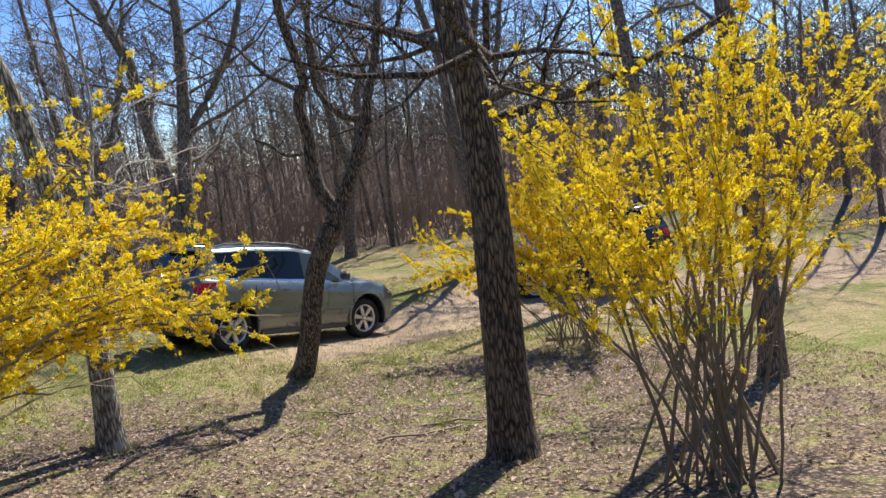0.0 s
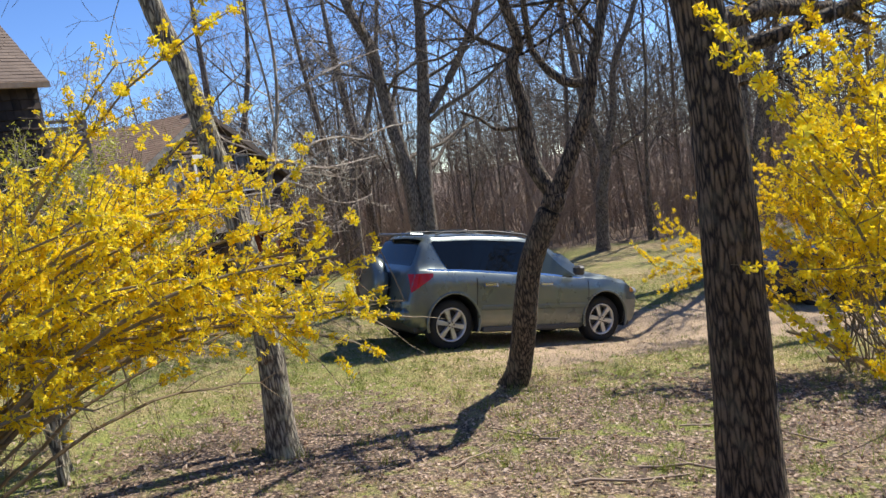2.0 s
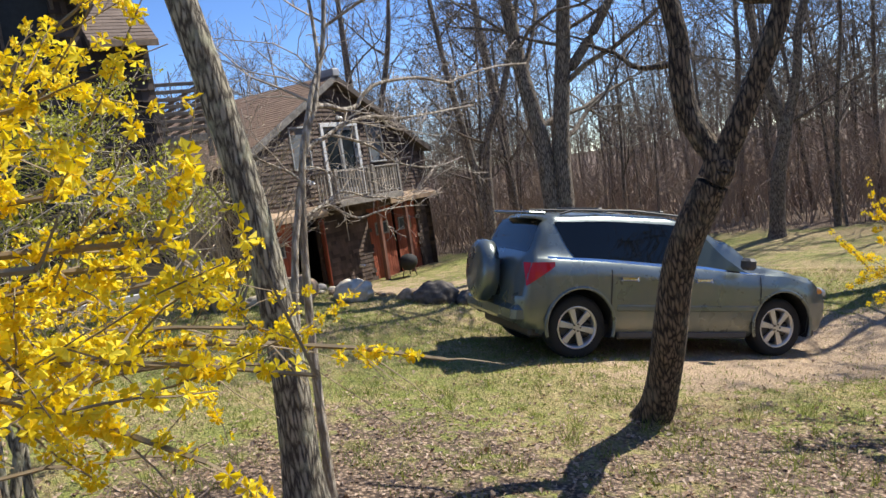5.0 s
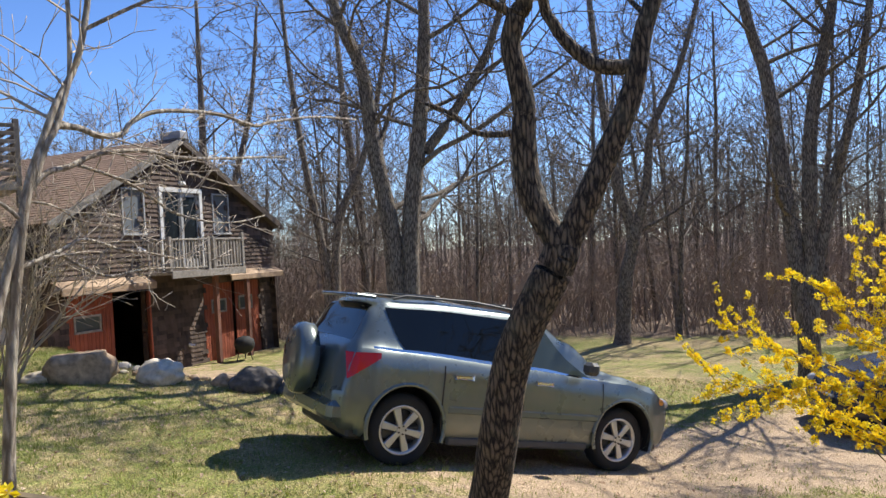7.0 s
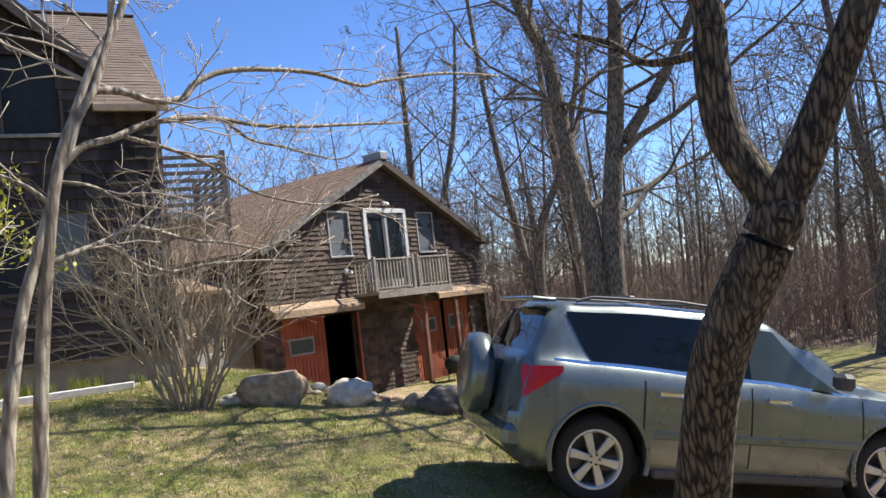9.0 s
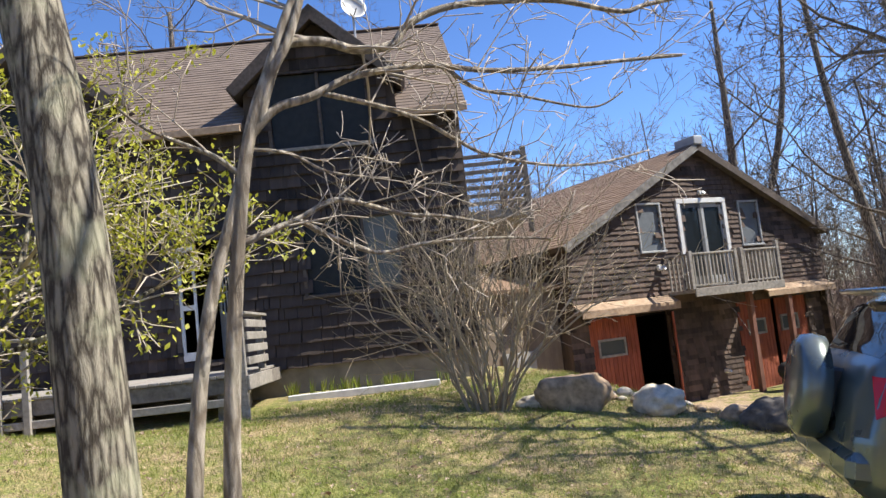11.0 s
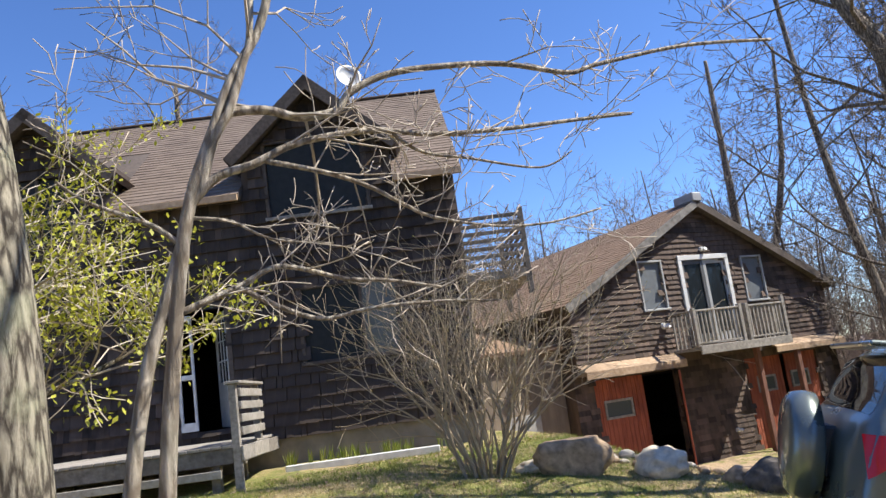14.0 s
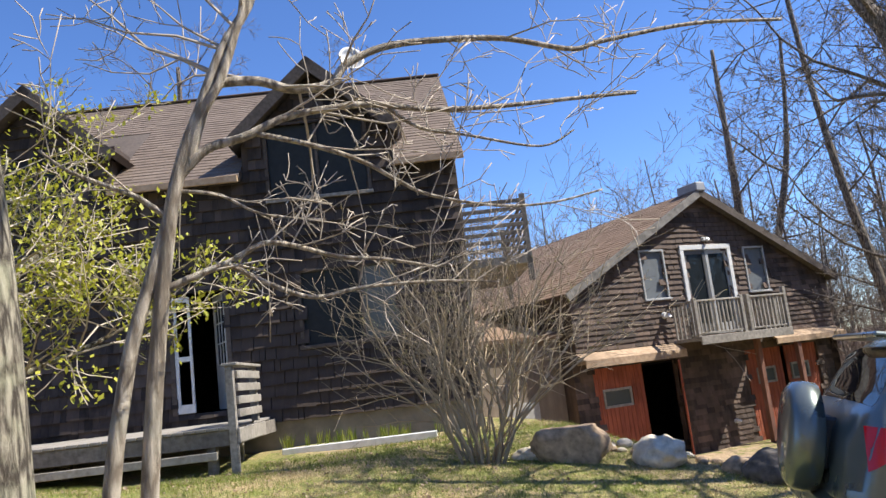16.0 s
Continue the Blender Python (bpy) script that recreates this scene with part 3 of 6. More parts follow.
    part("door_frame", bm, M_TRIM_DARK, house)
    door = thing("door", pose(2.2, 0.03, 0.72, 0, 0, 0), "", "")
    door.parent = house
    tagged(door, "open white glazed entrance door")
    door.matrix_local = pose(3.03, 0.14, 0.72, 0, 0, 118)
    bm = bmesh.new()
    for a, b, c, d_ in ((0, 0.11, 0, 1.92), (0.69, 0.8, 0, 1.92), (0.11, 0.69, 0, 0.75), (0.11, 0.69, 1.8, 1.92)):
        box_into(bm, a, b, -0.02, 0.02, c, d_, 0.003)
    for a in (0.295, 0.485):
        box_into(bm, a, a + 0.02, -0.015, 0.015, 0.75, 1.8)
    for z in (1.09, 1.43):
        box_into(bm, 0.11, 0.69, -0.014, 0.014, z, z + 0.02)
    part("leaf", bm, M_WHITE, door)
    boxpart("pane", 0.11, 0.69, -0.004, 0.004, 0.75, 1.8, M_GLASS, door, bevel=0)
    bm = bmesh.new()
    box_into(bm, 2.2, 2.25, -0.03, 0.02, 0.72, 2.6, 0.003)
    box_into(bm, 2.44, 2.48, -0.03, 0.02, 0.72, 2.6, 0.003)
    box_into(bm, 2.25, 2.44, -0.03, 0.02, 0.72, 0.86, 0.003)
    box_into(bm, 2.25, 2.44, -0.03, 0.02, 1.55, 1.63, 0.003)
    box_into(bm, 2.25, 2.44, -0.03, 0.02, 2.52, 2.6, 0.003)
    part("side_light", bm, M_WHITE, house, "white narrow side light frame")
    # corner boards
    boxpart("corner_board", X1 - 0.09, X1 + 0.02, -0.035, -0.004, 0.42, ZE - 0.1, M_TRIM_DARK, house)
    # upper side deck with its slatted rail
    deck = thing("side_deck", pose(0, 0, 0), "", "")
    deck.parent = house
    tagged(deck, "raised grey side deck with a slatted rail")
    boxpart("deck_floor", X1 + 0.004, 8.45, 1.4, 5.2, 2.72, 2.88, M_DECK, deck)
    for x in (7.2, 8.4):
        boxpart("post", x - 0.05, x + 0.05, 1.4, 1.5, 2.4, 4.05, M_DECK_DARK, deck)
    boxpart("post", 8.35, 8.45, 5.1, 5.2, 2.4, 4.05, M_DECK_DARK, deck)
    for k in range(7):
        z = 2.98 + k * 0.15
        boxpart("slat", X1 + 0.03, 8.35, 1.36, 1.398, z, z + 0.075, M_DECK_DARK, deck)
        boxpart("slat", 8.41, 8.45, 1.5, 5.1, z, z + 0.075, M_DECK_DARK, deck)
    return house


M_SCREEN_DARK = plain("dark_screen", (0.03, 0.032, 0.032), 0.45, 0, 0.15)
# lighter base colour paints the reflection on the right-hand pane
M_REFLECTION_PANE = glass_mat("reflection_pane", (0.13, 0.13, 0.115), 0.15)
for _m in (M_SCREEN_DARK, M_SCREEN, M_INSIDE_SHADE):
    _m.node_tree.nodes["Principled BSDF"].inputs["Specular IOR Level"].default_value = 0.15
M_DECK_DARK = wood("dark_deck_wood", (0.10, 0.085, 0.07), (0.26, 0.23, 0.2), (5, 5, 5), 3)
HOUSE = build_house()


def build_deck():
    """The low entrance deck along the house front, with its rails."""
    m = HOUSE.matrix_basis
    deck = thing("entrance_deck", m.copy(), "low grey weathered wooden entrance deck with rails", "deck")
    zt = 0.52
    F = -2.7
    bm = bmesh.new()
    box_into(bm, -7.5, 3.75, F, F + 0.05, zt - 0.24, zt - 0.045, 0.004)
    box_into(bm, 3.7, 3.75, F + 0.05, -0.03, zt - 0.24, zt - 0.045, 0.004)
    part("rim_joist", bm, M_DECK_DARK, deck)
    k = 0
    x = -7.5
    plank = bpy.data.meshes.new("plank")
    bm = bmesh.new()
    box_into(bm, 0, 0.14, F - 0.03, -0.04, -0.04, 0, 0.005)
    bm.to_mesh(plank)
    bm.free()
    plank.materials.append(M_DECK)
    while x < 3.64:
        o = new("plank", plank)
        o.parent = deck
        o.location = (x, 0, zt + random.uniform(-0.003, 0.003))
        x += 0.147
    boxpart("skirt", -7.5, 3.5, F - 0.06, F - 0.02, zt - 0.40, zt - 0.30, M_DECK, deck, "pale step board below the deck edge")
    for x in (-7.2, -4.5, -1.8, 0.9, 3.4):
        g = -0.75
        boxpart("foot", x - 0.06, x + 0.06, F + 0.06, F + 0.18, g, zt - 0.045, M_DECK_DARK, deck)
        boxpart("foot", x - 0.06, x + 0.06, -1.2, -1.08, g, zt - 0.045, M_DECK_DARK, deck)
    # end rail beside the entrance
    for y in (F + 0.02, -1.35):
        boxpart("post", 3.66, 3.76, y - 0.05, y + 0.05, -0.3 if y < -2 else zt, zt + 0.76, M_DECK, deck)
    for i in range(4):
        z = zt + 0.1 + i * 0.165
        boxpart("rail_board", 3.765, 3.80, F + 0.06, -1.28, z, z + 0.105, M_DECK, deck)
    boxpart("top_rail", 3.62, 3.82, F - 0.06, -1.25, zt + 0.762, zt + 0.80, M_DECK, deck)
    boxpart("end_board", 3.765, 3.80, F - 0.03, -1.1, zt - 0.22, zt - 0.03, M_DECK, deck)
    # step rail and the rail further along
    for x in (0.62, 0.98):
        boxpart("post", x - 0.045, x + 0.045, F - 0.10, F - 0.034, zt - 0.6, zt + 0.72, M_DECK, deck)
    boxpart("top_rail", 0.52, 1.08, F - 0.14, F + 0.06, zt + 0.722, zt + 0.76, M_DECK, deck)
    for i in range(3):
        z = zt + 0.16 + i * 0.2
        boxpart("rail_board", -7.5, 0.5, F - 0.002, F + 0.034, z, z + 0.11, M_DECK_DARK, deck)
    for x in (-7.4, -5.4, -3.4, -1.55, 0.35):
        boxpart("post", x - 0.05, x + 0.05, F + 0.036, F + 0.13, zt - 0.02, zt + 0.74, M_DECK_DARK, deck)
    boxpart("top_rail", -7.5, 0.5, F - 0.04, F + 0.15, zt + 0.742, zt + 0.78, M_DECK, deck)
    return deck


build_deck()


def build_barn():
    rng = random.Random(5)
    barn = thing("barn", frame_at(-5.095, -15.069), "old two-storey barn garage with brown shingles and red doors", "barn")
    X0, X1, C, ZE, ZP, D = 17.05, 24.92, 20.98, 2.3, 4.42, 8.5
    slope = (ZP - ZE) / (C - X0)
    G = -1.75
    def top(x):
        return ZP - 0.12 - abs(x - C) * slope
    holes_up = [(20.36, 21.72, 1.05, 3.03), (19.11, 19.74, 1.97, 3.02), (22.28, 22.88, 1.97, 3.0)]
    front = wall_slab("wall", dict(x0=X0, x1=X1, bottom=0.75, top=top, kinks=(C,)), holes_up, 0.0, 0.15, M_BARN_SIDING, barn)
    shingle_wall(front, X0, X1, 0.96, top, holes_up, M_BARN_SIDING, 0.118, (0.12, 0.5), rng, near=(19.8, 22.3, 1.9, 3.6), yoff=-0.002, thick=0.032)
    holes_lo = [(17.55, 19.86, G, 0.60), (21.95, 24.42, G, 0.60)]
    low = wall_slab("wall", dict(x0=X0, x1=X1, bottom=G, top=lambda x: 0.747), holes_lo, 0.2, 0.34, M_BARN_SIDING, barn)
    shingle_wall(low, X0, X1, G, lambda x: 0.747, holes_lo, M_BARN_SIDING, 0.118, (0.12, 0.45), rng, yoff=0.198, thick=0.022)
    # side and back walls
    for x in (X0, X1 - 0.15):
        boxpart("wall", x, x + 0.15, 0.343, D, G, 0.745, M_BARN_SIDING, barn)
        boxpart("wall", x, x + 0.15, 0.153, D, 0.75, ZE - 0.12, M_BARN_SIDING, barn)
    wall_slab("wall", dict(x0=X0, x1=X1, bottom=G, top=top, kinks=(C,)), [], D, D + 0.15, M_BARN_SIDING, barn)
    # garage floors carry the indoor shade in their colour
    boxpart("floor", X0 + 0.153, X1 - 0.153, 0.345, D - 0.003, 0.55, 0.74, M_INSIDE_SHADE, barn)
    boxpart("floor", X0 + 0.153, X1 - 0.153, 0.345, D - 0.003, G, G + 0.12, M_INSIDE_SHADE, barn)
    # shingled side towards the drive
    v, f, z = [], [], G
    while z < 2.1:
        y = 0.0
        while y < D:
            w = rng.uniform(0.15, 0.5)
            k = len(v)
            v.extend([(X1 + 0.002 - q[1], y + q[0], q[2]) for q in shingle_box(0, w - 0.006, z, z + 0.13, rng.uniform(0, 0.01), 0.02)])
            f.extend(tuple(i + k for i in q) for q in BOXF)
            y += w
        z += 0.118
    tagged(make("shingles", v, f, M_BARN_SIDING, barn), "rows of weathered wooden wall shingles", kind="stuff")
    # roof
    OV = 0.22
    for s in (-1, 1):
        e = C + s * (C - X0 + 0.22)
        ze = ZP - (C - X0 + 0.22) * slope
        pts = [(C, -OV, ZP), (C, D + OV, ZP), (e, D + OV, ze), (e, -OV, ze)]
        slab("roof", pts if s > 0 else pts[::-1], 0.10, M_TRIM_DARK, barn)
        L = (C - X0 + 0.22) * math.sqrt(1 + slope ** 2)
        if s < 0:
            roof_plane(barn, Vector((e, D + OV, ze + 0.004)), Vector((0, -1, 0)), Vector((1, 0, slope)).normalized(), D + 2 * OV, L, M_BARN_ROOF, rng, 0.145)
        else:
            roof_plane(barn, Vector((e, -OV, ze + 0.004)), Vector((0, 1, 0)), Vector((-1, 0, slope)).normalized(), D + 2 * OV, L, M_BARN_ROOF, rng, 0.145)
        bm = bmesh.new()
        ang = math.atan(slope)
        m = Matrix.Translation((C, -OV - 0.028, ZP + 0.01)) @ Matrix.Rotation(s * ang, 4, "Y")
        box_into(bm, 0.02 if s > 0 else -L, L if s > 0 else -0.02, -0.02, 0.024, -0.17, 0.0, 0.004, m)
        part("barge_board", bm, M_TRIM_DARK if s > 0 else M_BARGE, barn, "grey weathered barge board" if s < 0 else "")
    bm = bmesh.new()
    box_into(bm, C - 0.13, C + 0.16, -OV - 0.08, 0.35, ZP - 0.05, ZP + 0.16, 0.02)
    part("ridge_vent", bm, M_GREY_METAL, barn, "grey metal ridge end cap")
    # upper windows and the balcony door
    for a, b, z1 in ((19.11, 19.74, 3.02), (22.28, 22.88, 3.0)):
        window_unit(barn, a, b, 1.97, z1, [0], M_GREY_TRIM, [M_SCREEN], 0.045, label="grey screened upper window")
    fd = thing("french_door", pose(0, 0, 0), "", "")
    fd.parent = barn
    tagged(fd, "white framed glass double door above the balcony")
    bm = bmesh.new()
    box_into(bm, 20.26, 20.37, -0.06, 0.08, 1.05, 3.12, 0.005)
    box_into(bm, 21.71, 21.82, -0.06, 0.08, 1.05, 3.12, 0.005)
    box_into(bm, 20.26, 21.82, -0.065, 0.08, 3.02, 3.13, 0.005)
    part("door_frame", bm, M_WHITE, fd)
    for a in (20.37, 21.045):
        leaf = thing("leaf", pose(0, 0, 0), "", "")
        leaf.parent = fd
        bm = bmesh.new()
        box_into(bm, a + 0.002, a + 0.09, -0.01, 0.04, 1.06, 3.018, 0.004)
        box_into(bm, a + 0.585, a + 0.67, -0.01, 0.04, 1.06, 3.018, 0.004)
        box_into(bm, a + 0.09, a + 0.585, -0.01, 0.04, 2.92, 3.018, 0.004)
        box_into(bm, a + 0.09, a + 0.585, -0.01, 0.04, 1.06, 1.3, 0.004)
        part("stile", bm, M_GREY_TRIM if a > 20.5 else M_DARK_SASH, leaf)
        boxpart("pane", a + 0.09, a + 0.585, 0.012, 0.02, 1.3, 2.92, M_GLASS, leaf, bevel=0)
    boxpart("curtain", 21.12, 21.22, 0.06, 0.09, 1.3, 2.92, M_WHITE, fd, "white curtain edge behind the glass", bevel=0.01)
    # lamp and vents
    for x, z, r in ((21.05, 3.26, 0.06), (19.52, 1.58, 0.075), (21.3, -0.95, 0.05)):
        bm = bmesh.new()
        bmesh.ops.create_cone(bm, cap_ends=True, segments=14, radius1=r, radius2=r * 0.8, depth=0.07, matrix=Matrix.Translation((x, -0.06 if z > 0 else 0.14, z)) @ Matrix.Rotation(radians(90), 4, "X"))
        bmesh.ops.create_cone(bm, cap_ends=True, segments=10, radius1=r * 0.6, radius2=r * 0.75, depth=0.07, matrix=Matrix.Translation((x + r, -0.10 if z > 0 else 0.10, z - r * 0.3)) @ Matrix.Rotation(radians(60), 4, "X"))
        part("wall_lamp" if z > 0 else "vent", bm, M_WHITE, barn, "small white twin wall lamp" if z > 0 else "small white vent cap")
    # ledge beams and balcony
    boxpart("beam", 17.03, 19.72, -0.30, -0.024, 0.72, 0.80, M_BEAM, barn, "weathered tan ledge beam")
    for a, b in ((17.03, 19.72), (22.5, 24.9)):
        slab("ledge", [(a, -0.34, 0.80), (b, -0.34, 0.80), (b, -0.026, 0.95), (a, -0.026, 0.95)], 0.03, M_BEAM, barn, "sloping tan ledge board")
        boxpart("beam", a, b, -0.345, -0.31, 0.66, 0.80, M_BEAM, barn) if a > 20 else boxpart("beam", a, b, -0.345, -0.31, 0.64, 0.80, M_BEAM, barn)
    bal = thing("balcony", pose(0, 0, 0), "", "")
    bal.parent = barn
    tagged(bal, "small grey wooden balcony with slim balusters")
    B0, B1, BF = 19.7, 22.42, -0.85
    boxpart("balcony_floor", B0, B1, BF, -0.026, 0.93, 1.0, M_DECK, bal)
    boxpart("balcony_rim", B0 - 0.02, B1 + 0.02, BF - 0.04, BF - 0.002, 0.84, 1.02, M_DECK, bal)
    for x in (B0, B0 + 1.36, B0 + 1.56, B1):
        boxpart("post", x - 0.045, x + 0.045, BF, BF + 0.09, 1.004, 1.84 if x < B1 else 1.95, M_DECK, bal)
    for x in (B0, B1):
        boxpart("top_rail", x - 0.04, x + 0.04, BF + 0.09, -0.03, 1.76, 1.80, M_DECK, bal)
        for k in range(5):
            y = BF + 0.16 + k * 0.13
            boxpart("baluster", x - 0.018, x + 0.018, y, y + 0.036, 1.004, 1.758, M_DECK, bal, bevel=0)
    for a, b in ((B0 + 0.045, B0 + 1.315), (B0 + 1.605, B1 - 0.045)):
        boxpart("top_rail", a, b, BF + 0.005, BF + 0.085, 1.76, 1.80, M_DECK, bal)
        boxpart("bottom_rail", a, b, BF + 0.02, BF + 0.07, 1.06, 1.10, M_DECK, bal)
        n = int((b - a) / 0.115)
        for k in range(n):
            x = a + (k + 0.5) * (b - a) / n
            boxpart("baluster", x - 0.018, x + 0.018, BF + 0.028, BF + 0.064, 1.10, 1.758, M_DECK, bal, bevel=0)
    for x in (21.95, 23.25):
        boxpart("post", x - 0.06, x + 0.06, -0.30, -0.18, G, 0.83, M_POST, barn, "reddish brown support post")
    # red garage doors of upright boards
    def red_door(a, b, win, hinge=None, z0=G + 0.16, y=0.24):
        dr = thing("garage_door", pose(0, 0, 0), "", "")
        dr.parent = barn
        tagged(dr, "faded red board garage door with a small window")
        n = int((b - a) / 0.105)
        for k in range(n):
            x0, x1 = a + k * (b - a) / n, a + (k + 1) * (b - a) / n - 0.006
            if win[0] - 0.05 < (x0 + x1) / 2 < win[1] + 0.05:
                boxpart("board", x0, x1, y, y + 0.03, z0, win[2], M_RED, dr, bevel=0.003)
                boxpart("board", x0, x1, y, y + 0.03, win[3], 0.6, M_RED, dr, bevel=0.003)
            else:
                boxpart("board", x0, x1, y, y + 0.03, z0, 0.6, M_RED, dr, bevel=0.003)
        # near-black sheet painted as the shade behind the board gaps
        boxpart("back", a, b, y + 0.033, y + 0.05, z0, 0.6, M_INSIDE_SHADE, dr, bevel=0)
        bm = bmesh.new()
        w = 0.05
        box_into(bm, win[0] - w, win[1] + w, y - 0.02, y + 0.02, win[3] - w, win[3], 0.003)
        box_into(bm, win[0] - w, win[1] + w, y - 0.02, y + 0.02, win[2], win[2] + w, 0.003)
        box_into(bm, win[0] - w, win[0], y - 0.02, y + 0.02, win[2] + w, win[3] - w, 0.003)
        box_into(bm, win[1], win[1] + w, y - 0.02, y + 0.02, win[2] + w, win[3] - w, 0.003)
        part("window_frame", bm, M_DECK, dr)
        boxpart("pane", win[0], win[1], y + 0.008, y + 0.014, win[2] + w, win[3] - w, M_PANE_DIM, dr, bevel=0)
        return dr
    red_door(17.58, 18.9, (17.82, 18.48, -0.25, 0.15))
    red_door(22.02, 23.18, (22.34, 22.86, -0.22, 0.16))
    red_door(23.32, 24.4, (23.5, 24.02, -0.22, 0.18))
    # the open leaf, swung outwards
    leaf = thing("open_door_leaf", pose(0, 0, 0), "", "")
    leaf.parent = barn
    tagged(leaf, "open faded red garage door leaf")
    leaf.matrix_local = pose(19.9, 0.2, 0, 0, 0, -131)
    for k in range(8):
        boxpart("board", k * 0.11, k * 0.11 + 0.104, 0, 0.035, G + 0.16, 0.58, M_RED, leaf, bevel=0.003)
    boxpart("ceiling_panel", 18.95, 19.8, 1.6, 1.64, -0.3, 0.3, M_SCREEN, barn, "grey thing hung inside")
    boxpart("shelf", 18.7, 19.6, 1.2, 1.6, -0.72, -0.62, M_DECK, barn, "pale shelf inside the open garage")
    return barn


M_BARGE = wood("grey_barge", (0.10, 0.09, 0.08), (0.28, 0.26, 0.23), (3, 3, 3), 3)
M_GREY_METAL = plain("grey_metal", (0.40, 0.40, 0.40), 0.5, 0.2)
M_GREY_TRIM = plain("grey_trim", (0.42, 0.42, 0.41), 0.6)
M_DARK_SASH = plain("dark_sash", (0.10, 0.10, 0.10), 0.5)
M_POST = wood("red_post", (0.14, 0.06, 0.04), (0.26, 0.12, 0.08), (9, 9, 1), 3)
M_PANE_DIM = glass_mat("dim_pane", (0.09, 0.10, 0.09), 0.1)
BARN = build_barn()


def build_link():
    """The low shingled link between house and barn."""
    m = BARN.matrix_basis
    link = thing("link_building", m.copy(), "low brown shingled link between house and barn", "outbuilding")
    w = boxpart("wall", 12.2, 17.0, 0.5, 0.65, -1.75, 1.45, M_BEIGE, link, "plain tan boarded wall")
    boxpart("wall", 12.2, 17.0, 3.5, 3.65, -1.75, 1.9, M_BEIGE, link)
    slab("roof", [(12.1, 0.3, 1.42), (17.0, 0.3, 1.42), (17.0, 3.7, 2.1), (12.1, 3.7, 2.1)], 0.08, M_BARN_ROOF, link)
    boxpart("panel_door", 15.5, 16.3, 0.455, 0.496, -1.2, 0.1, M_PANEL, link, "pale grey panel door")


M_BEIGE = shingle_mat("tan_boards", (0.13, 0.10, 0.075), (0.25, 0.20, 0.15), (0.28, 0.22, 0.16))
M_PANEL = plain("pale_panel", (0.34, 0.33, 0.31), 0.7)
build_link()

# ---- near trees ----
OAK_FINE = dict(OAK, kink=0.26, seg=0.18, kids=[3, 3, 4, 4])

def gz(x, y, sink=0.06):
    return ground_z(x, y) - sink


def crown_on(tw, rng, pts, rad, n, length, style, depth, lo=0.3, up=0.5, out=0.9, tips=None):
    """Side limbs along a trunk or bough."""
    m = len(pts)
    for k in range(n):
        f = lo + (1 - lo) * (k + rng.random()) / n
        i = min(m - 1, int(f * (m - 1)))
        a = rng.uniform(0, 2 * math.pi)
        d = Vector((math.cos(a) * out, math.sin(a) * out, up + rng.uniform(-0.2, 0.3)))
        grow(tw, rng, pts[i], d, length * rng.uniform(0.6, 1.1), rad[i] * rng.uniform(0.35, 0.6), depth, style, tips)


def fork_tree():
    """The crooked oak with a fork beside the parked car."""
    rng = random.Random(3)
    tb, tw = Tubes(), Tubes()
    x0, y0 = -2.12, 10.74
    trunk, rr = trunk_path(tb, [(x0, y0, gz(x0, y0)), (-1.99, 10.66, -0.85), (-1.86, 10.57, -0.48), (-1.75, 10.47, -0.08), (-1.63, 10.4, 0.35), (-1.5, 10.36, 0.63), (-1.36, 10.34, 0.87), (-1.25, 10.33, 1.06), (-1.22, 10.33, 1.15)], 0.142, 0.118, 18, 0.25)
    left, lr = trunk_path(tb, [(-1.27, 10.33, 1.02), (-1.25, 10.33, 1.16), (-1.34, 10.33, 1.33), (-1.42, 10.33, 1.54), (-1.435, 10.33, 1.84), (-1.42, 10.33, 2.06), (-1.45, 10.32, 2.28), (-1.48, 10.31, 2.47), (-1.43, 10.3, 2.65), (-1.37, 10.28, 2.8), (-1.5, 10.1, 3.6), (-1.45, 9.9, 4.6)], 0.098, 0.05, 14, 0)
    right, r2 = trunk_path(tb, [(-1.25, 10.33, 1.03), (-1.17, 10.33, 1.2), (-1.06, 10.33, 1.4), (-0.92, 10.34, 1.68), (-0.8, 10.34, 1.92), (-0.72, 10.35, 2.12), (-0.68, 10.35, 2.29), (-0.64, 10.36, 2.46), (-0.57, 10.38, 2.66), (-0.4, 10.5, 3.3), (-0.3, 10.8, 4.3)], 0.096, 0.042, 14, 0)
    knot, rk = trunk_path(tb, [(-1.24, 10.27, 1.0), (-1.2, 10.24, 1.06), (-1.17, 10.25, 1.14)], 0.075, 0.03, 12, 0)
    arm, r3 = trunk_path(tb, [(-0.68, 10.35, 2.24), (-0.86, 10.33, 2.245), (-0.98, 10.33, 2.3), (-1.11, 10.32, 2.43), (-1.19, 10.31, 2.56), (-1.25, 10.3, 2.75), (-1.2, 10.1, 3.4), (-1.0, 9.9, 4.0)], 0.052, 0.03, 9, 0)
    stub, r4 = trunk_path(tb, [(-1.42, 10.32, 1.9), (-1.61, 10.3, 1.895), (-1.76, 10.3, 1.93), (-1.9, 10.3, 2.06), (-2.1, 10.3, 2.16)], 0.026, 0.012, 7, 0)
    crown_on(tw, rng, left, lr, 6, 1.5, OAK, 2, 0.72)
    crown_on(tw, rng, right, r2, 6, 1.5, OAK, 2, 0.72)
    crown_on(tw, rng, arm, r3, 5, 1.3, OAK, 2, 0.6)
    crown_on(tw, rng, stub, r4, 4, 0.6, OAK, 1, 0.5)
    tree_object("tree", tb, tw, M_BARK, "crooked forked oak with dark ridged bark, bare", "yard trees")


